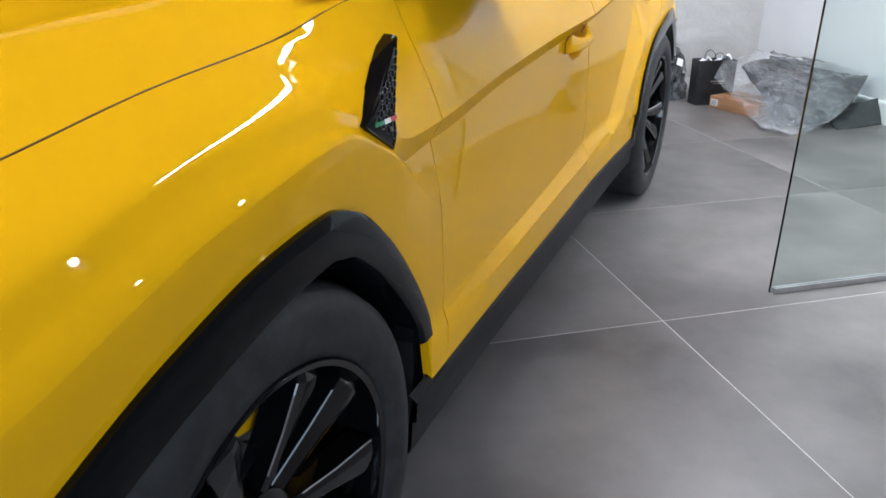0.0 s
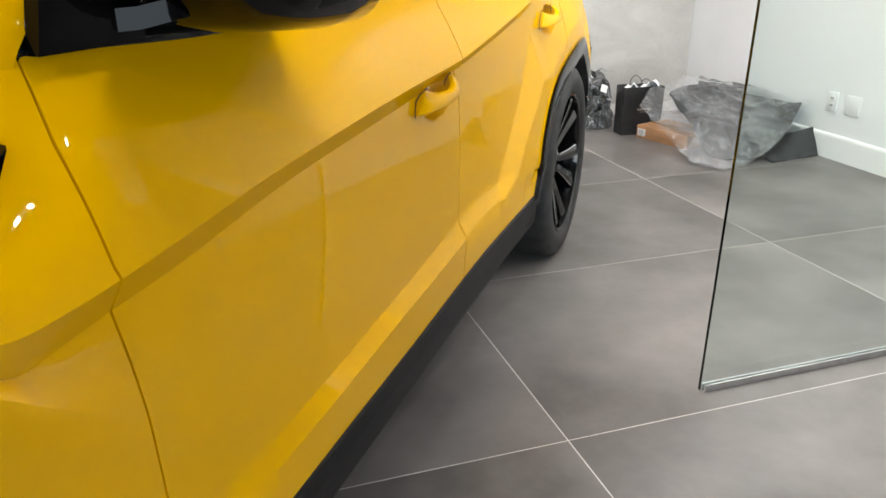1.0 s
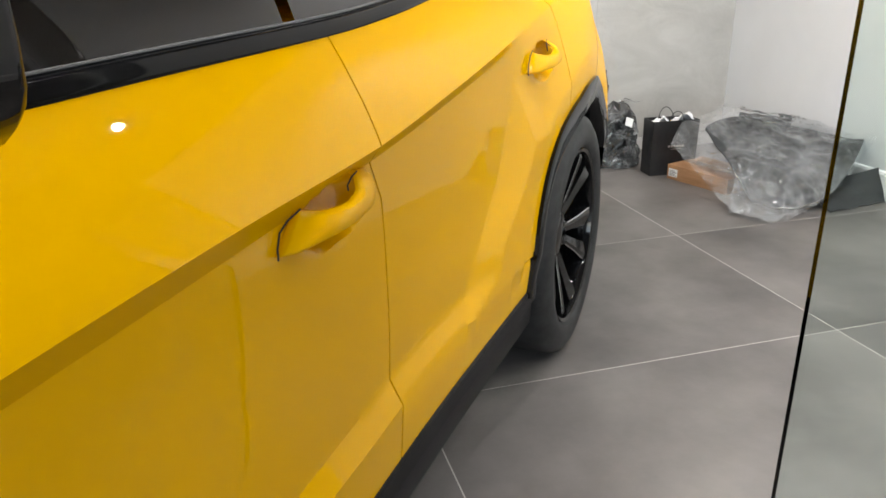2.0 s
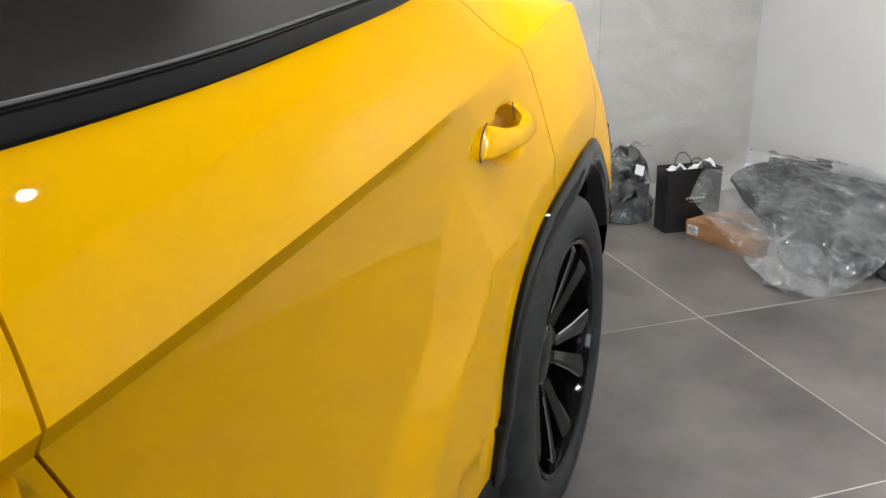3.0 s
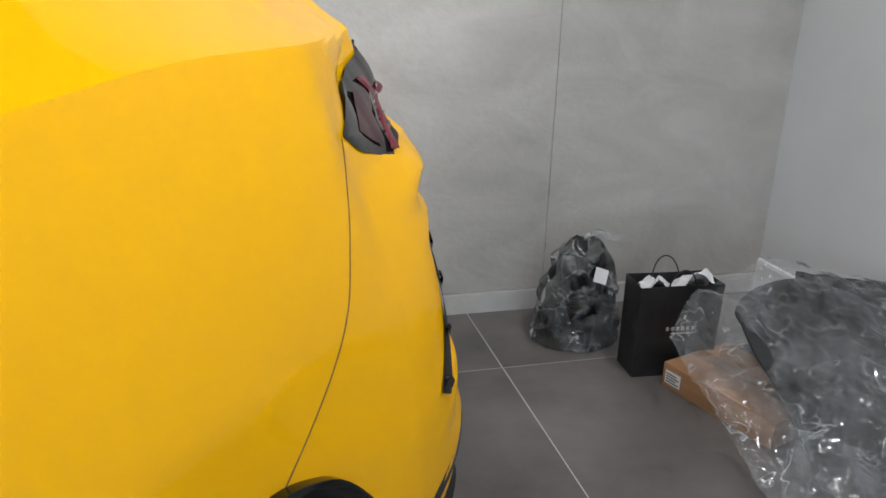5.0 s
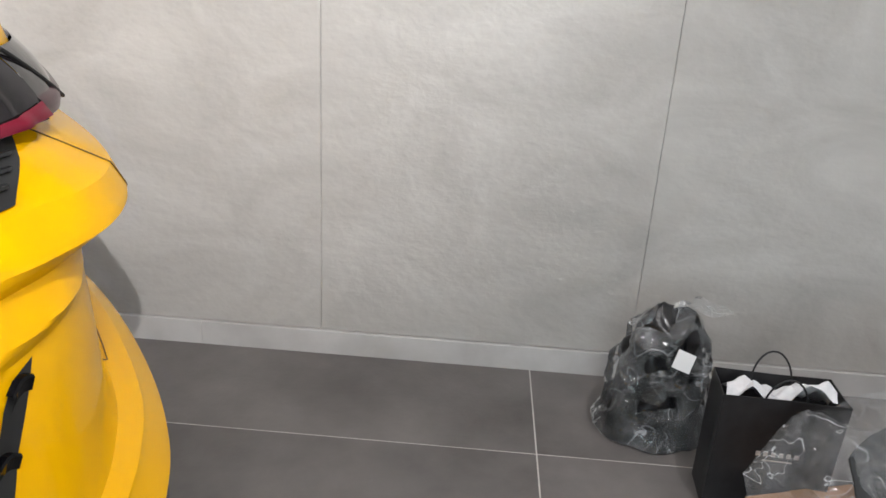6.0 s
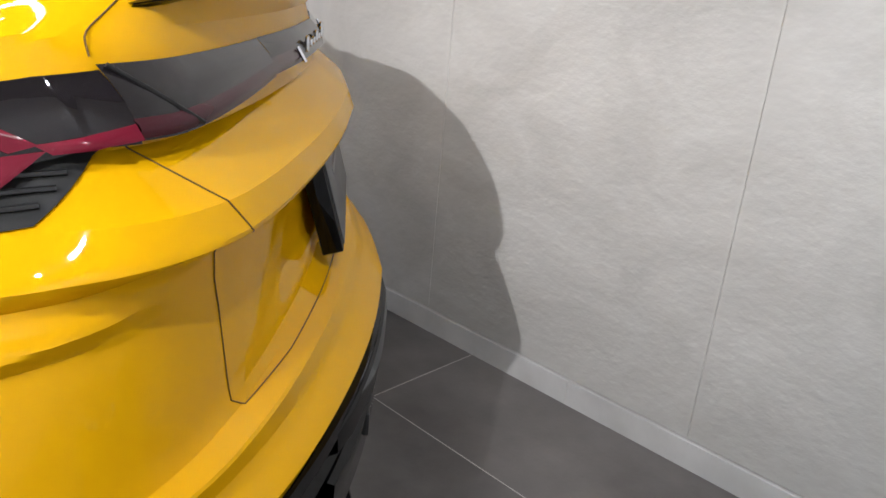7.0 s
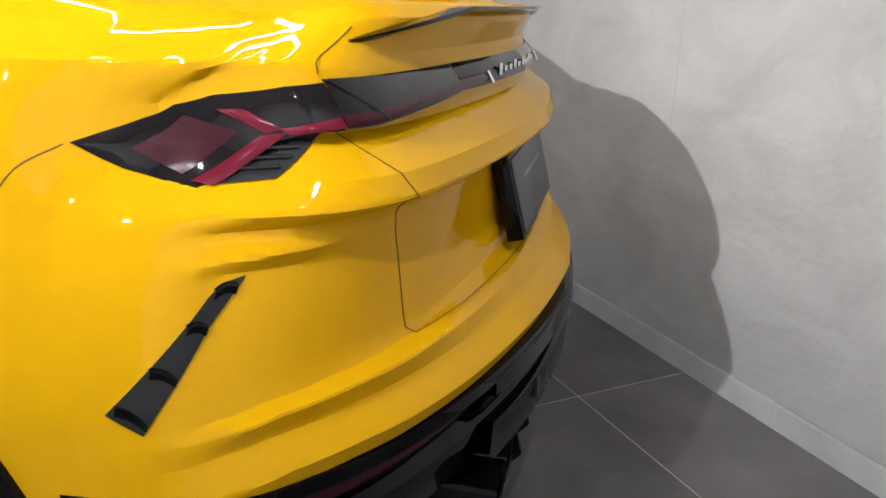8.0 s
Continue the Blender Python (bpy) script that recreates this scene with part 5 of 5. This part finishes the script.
# cardboard box
cb = thing("cardboard_box", "flat brown cardboard box with a white label, under plastic sheeting", "box", pose(0.480, 1.864, 0, 0, 0, -73.6))
bm = bmesh.new()
box(bm, 0, 0.42, 0, 0.30, 0, 0.086, 0.002)
part("carton", bm, CARD, cb, "", 30)
bm = bmesh.new()
box(bm, -0.0005, 0.4205, 0.12, 0.18, 0.0862, 0.0868)
part("tape", bm, mat("brown_tape", (0.3, 0.16, 0.07), 0.25), cb, "shiny brown packing tape", 0)
bm = bmesh.new()
box(bm, 0.012, 0.075, -0.0012, -0.0002, 0.018, 0.064)
lb = part("label", bm, LABEL, cb, "white paper label", 0)
for k in range(4):
    bm = bmesh.new()
    box(bm, 0.017, 0.070 - 0.012 * (k % 2), -0.0018, -0.0013, 0.024 + 0.009 * k, 0.028 + 0.009 * k)
    part("print_bar", bm, PRINT, lb, "", 0)

# black paper shopping bag
sb = thing("shopping_bag", "black paper shopping bag with cord handles and white tissue inside", "bag", pose(0.405, 1.928, 0, 0, 0, -4))
bm = bmesh.new()
w, dp, h = 0.285, 0.125, 0.325
rows = []
for k in np.linspace(0, 1, 7):
    pinch = 0.012 * math.sin(k * math.pi)
    rows.append([(-0.004 * k, -0.006 * k, h * k), (w / 2, pinch * 0.4, h * k), (w + 0.004 * k, -0.004 * k, h * k), (w - pinch, dp / 2, h * k), (w, dp + 0.006 * k, h * k), (w / 2, dp, h * k), (0, dp + 0.004 * k, h * k), (pinch, dp / 2, h * k)])
vs = grid(bm, rows, close=True)
bm.faces.new(vs[0][::-1])
solid(bm, 0.0015)
part("bag_body", bm, PAPER_BLACK, sb, "", 20)
for y in (0.004, dp - 0.004):
    bm = bmesh.new()
    tube(bm, [(w / 2 + 0.05 * c, y + 0.02 * math.sin(t * math.pi) * (1 if y > 0.05 else -0.3), h - 0.03 + 0.085 * math.sin(t * math.pi)) for t, c in ((t, math.cos(math.pi * (1 - t))) for t in np.linspace(0, 1, 14))], 0.0025, 6)
    part("cord_handle", bm, PAPER_BLACK, sb, "black cord handle")
bm = bmesh.new()
rows = [[(0.02 + 0.245 * u, 0.02 + 0.085 * v, h - 0.035 + 0.06 * noise.noise((u * 5, v * 3, 1.7)) + 0.03 * u * (1 - v) + 0.02) for v in np.linspace(0, 1, 10)] for u in np.linspace(0, 1, 22)]
grid(bm, rows)
part("tissue", bm, TISSUE, sb, "crumpled white tissue paper", 60)
for k in range(6):
    bm = bmesh.new()
    box(bm, 0.10 + 0.018 * k, 0.110 + 0.018 * k, -0.0045, -0.0030, 0.168, 0.180)
    part("plain_mark", bm, mat("pale_print", (0.4, 0.36, 0.33), 0.5) if k == 0 else bpy.data.materials["pale_print"], sb, "", 0)
bm = bmesh.new()
box(bm, 0.118, 0.188, -0.0045, -0.0035, 0.155, 0.158)
part("plain_mark", bm, bpy.data.materials["pale_print"], sb, "", 0)

# wrapped bundle


def crumple(p, a, f):
    p = [float(q) for q in p]
    return Vector(p) + float(a) * Vector((noise.noise((p[0] * f, p[1] * f, p[2] * f)), noise.noise((p[0] * f + 9, p[1] * f, p[2] * f)), noise.noise((p[0] * f, p[1] * f + 5, p[2] * f))))


bu = thing("wrapped_bundle", "black bundle wrapped in clear plastic with a white tag", "bundle", pose(0.345, 2.27, 0, 0, 0, 8))
for nm, m, k, amp, f, seed in (("core", BAG_DARK, 1.0, 0.03, 13, 0), ("wrapping", FILM, 1.14, 0.04, 17, 3)):
    bm = bmesh.new()
    rows = []
    for v in np.linspace(0, 1, 40):
        z = 0.385 * v
        r = (1.2 - 0.55 * v ** 1.3) * math.sqrt(max(0.0, 1 - v ** 7)) * k
        row = []
        for a in np.linspace(0, 2 * math.pi, 72, endpoint=False):
            p = (0.125 * r * math.cos(a), 0.105 * r * math.sin(a), z + 0.002)
            q = crumple((p[0] + seed, p[1], p[2]), amp * (0.3 + 0.7 * min(1, v * 4)), f) - Vector((seed, 0, 0))
            row.append((q.x, q.y, max(q.z, 0.002)))
        rows.append(row)
    vs = grid(bm, rows, close=True)
    bm.faces.new(vs[0][::-1])
    bm.faces.new(vs[-1])
    bmesh.ops.recalc_face_normals(bm, faces=bm.faces[:])
    part(nm, bm, m, bu, "clear crinkled wrapping" if m is FILM else "", 25)
bm = bmesh.new()
rows = []
for v in np.linspace(0, 1, 9):
    rows.append([tuple(crumple((0.02 + 0.09 * v + (0.012 + 0.055 * v) * math.cos(a), 0.0 + (0.012 + 0.04 * v) * math.sin(a), 0.375 + 0.045 * v - 0.04 * v * v), 0.022, 24)) for a in np.linspace(0, 2 * math.pi, 18, endpoint=False)])
grid(bm, rows, close=True)
bmesh.ops.recalc_face_normals(bm, faces=bm.faces[:])
part("gathered_end", bm, FILM, bu, "gathered clear plastic end", 20)
bm = bmesh.new()
box(bm, -0.026, 0.026, -0.001, 0.001, -0.026, 0.026)
ob = part("tag", bm, LABEL, bu, "white paper tag", 0)
ob.matrix_local = Matrix.Translation((0.004, -0.128, 0.285)) @ Matrix.Rotation(radians(-18), 4, "X") @ Matrix.Rotation(radians(22), 4, "Y")

# plastic sheeting over dark folded mats


def sheet(net, u, v, amp, fine, lift):
    """A point of a crumpled sheet that hangs through a net of three by three points; u from left to right, v from front to back."""
    def three(a, b, c, t):
        return a * (2 * t * t - 3 * t + 1) + b * (4 * t - 4 * t * t) + c * (2 * t * t - t)
    p = three(*[three(*[Vector(q) for q in row], u) for row in net], v)
    fold = abs(noise.noise((p.x * 4.5 + p.y * 3.5, p.y * 2.0 - p.x * 1.5, 0.3)))
    fold2 = abs(noise.noise((p.x * 8 - p.y * 5, p.y * 6.5 + p.x * 2, 2.1)))
    crisp = abs(noise.noise((p.x * 19 + p.y * 9, p.y * 17 - p.x * 6, 7.0))) + 0.5 * abs(noise.noise((p.x * 41, p.y * 37, 3.0)))
    z = p.z + lift + amp * (1.1 * fold + 0.8 * (0.5 - fold2) - 0.3) - fine * crisp
    return (min(p.x + 0.5 * amp * (fold2 - 0.3), 1.302), p.y, max(0.003 + lift * 0.3, z))


MAT_NET = (((0.58, 1.24, 0.035), (0.86, 1.08, 0.055), (1.27, 1.28, 0.295)), ((0.58, 1.48, 0.20), (0.90, 1.48, 0.215), (1.28, 1.52, 0.27)), ((0.616, 1.73, 0.295), (0.92, 1.92, 0.31), (1.28, 1.80, 0.25)))
FILM_NET = (((0.42, 1.16, 0.004), (0.66, 0.99, 0.012), (1.285, 1.21, 0.30)), ((0.40, 1.46, 0.13), (0.86, 1.48, 0.245), (1.295, 1.52, 0.30)), ((0.40, 1.74, 0.25), (0.88, 1.99, 0.34), (1.295, 1.84, 0.28)))
ps = thing("plastic_sheeting", "heap of clear plastic sheeting over dark folded mats", "plastic sheet", pose(0, 0, 0))
bm = bmesh.new()
grid(bm, [[sheet(FILM_NET, u, v, 0.045, 0.016, 0.010) for v in np.linspace(0, 1, 120)] for u in np.linspace(0, 1, 120)])
up_side(bm)
part("film", bm, FILM, ps, "clear crinkled plastic film", 35)
bm = bmesh.new()
grid(bm, [[sheet(((((0.40, 1.17, 0.003), (0.44, 1.08, 0.010), (0.49, 0.985, 0.012))), ((0.47, 1.25, 0.03), (0.56, 1.13, 0.05), (0.66, 1.02, 0.03)), ((0.56, 1.36, 0.13), (0.72, 1.24, 0.12), (0.86, 1.10, 0.08))), u, v, 0.03, 0.014, 0.004) for v in np.linspace(0, 1, 50)] for u in np.linspace(0, 1, 50)])
up_side(bm)
part("loose_flap", bm, FILM, ps, "loose flap of the film on the floor", 35)
mt = thing("folded_mats", "dark grey felt mats folded under clear plastic", "mat", pose(0, 0, 0))
bm = bmesh.new()
grid(bm, [[sheet(MAT_NET, u, v, 0.022, 0.003, 0.0) for v in np.linspace(0, 1, 60)] for u in np.linspace(0, 1, 60)])
up_side(bm)
solid(bm, 0.006)
part("mat", bm, FELT, mt, "", 40)
# rolled edge at the back of the upper mat
bm = bmesh.new()
rows = []
for t in np.linspace(0, 1, 24):
    c = Vector((0.98 + 0.30 * t, 1.90 - 0.05 * t, 0.325 - 0.04 * t))
    rows.append([tuple(c + Vector((0.0, r * math.cos(q), r * math.sin(q))) + Vector((0, 0, 0.006 * noise.noise((t * 7, q, 2.0))))) for q, r in ((k * 0.45, 0.012 + 0.0016 * k) for k in range(16))])
grid(bm, rows)
solid(bm, 0.004)
part("rolled_edge", bm, FELT, mt, "", 40)
bm = bmesh.new()
rows = [[(0.90 + 0.39 * u + 0.02 * v, 1.04 + 0.05 * u + 0.10 * v + 0.14 * v * (1 - u), 0.006 + 0.155 * v * (0.35 + 0.65 * u) + 0.010 * noise.noise((u * 4, v * 4, 0))) for v in np.linspace(0, 1, 14)] for u in np.linspace(0, 1, 18)]
grid(bm, rows)
up_side(bm)
solid(bm, 0.005)
part("mat", bm, FELT, mt, "", 30)

SOCKET = mat("socket_plastic", (0.72, 0.73, 0.74), 0.35)
# sockets on the white wall
for y0, y1, nm, lab in ((1.045, 1.122, "wall_socket", "white wall socket plate with two outlets"), (0.875, 0.985, "blank_plate", "blank white wall plate")):
    so = thing(nm, lab, "socket" if nm == "wall_socket" else "wall plate", pose(WALL_X, (y0 + y1) / 2, 0.338))
    bm = bmesh.new()
    box(bm, -0.007, 0, -(y1 - y0) / 2, (y1 - y0) / 2, -0.057, 0.057, 0.002)
    part("plate", bm, SOCKET, so, "", 30)
    if nm == "wall_socket":
        for dz in (-0.021, 0.021):
            bm = bmesh.new()
            box(bm, -0.009, -0.007, -0.016, 0.016, dz - 0.014, dz + 0.014, 0.001)
            face = part("outlet", bm, WHITE_TRIM, so, "", 30)
            for dy in (-0.007, 0.007):
                bm = bmesh.new()
                box(bm, -0.0096, -0.0089, dy - 0.0034, dy + 0.0034, dz - 0.006, dz + 0.007)
                part("slot", bm, DARK, face, "", 0)
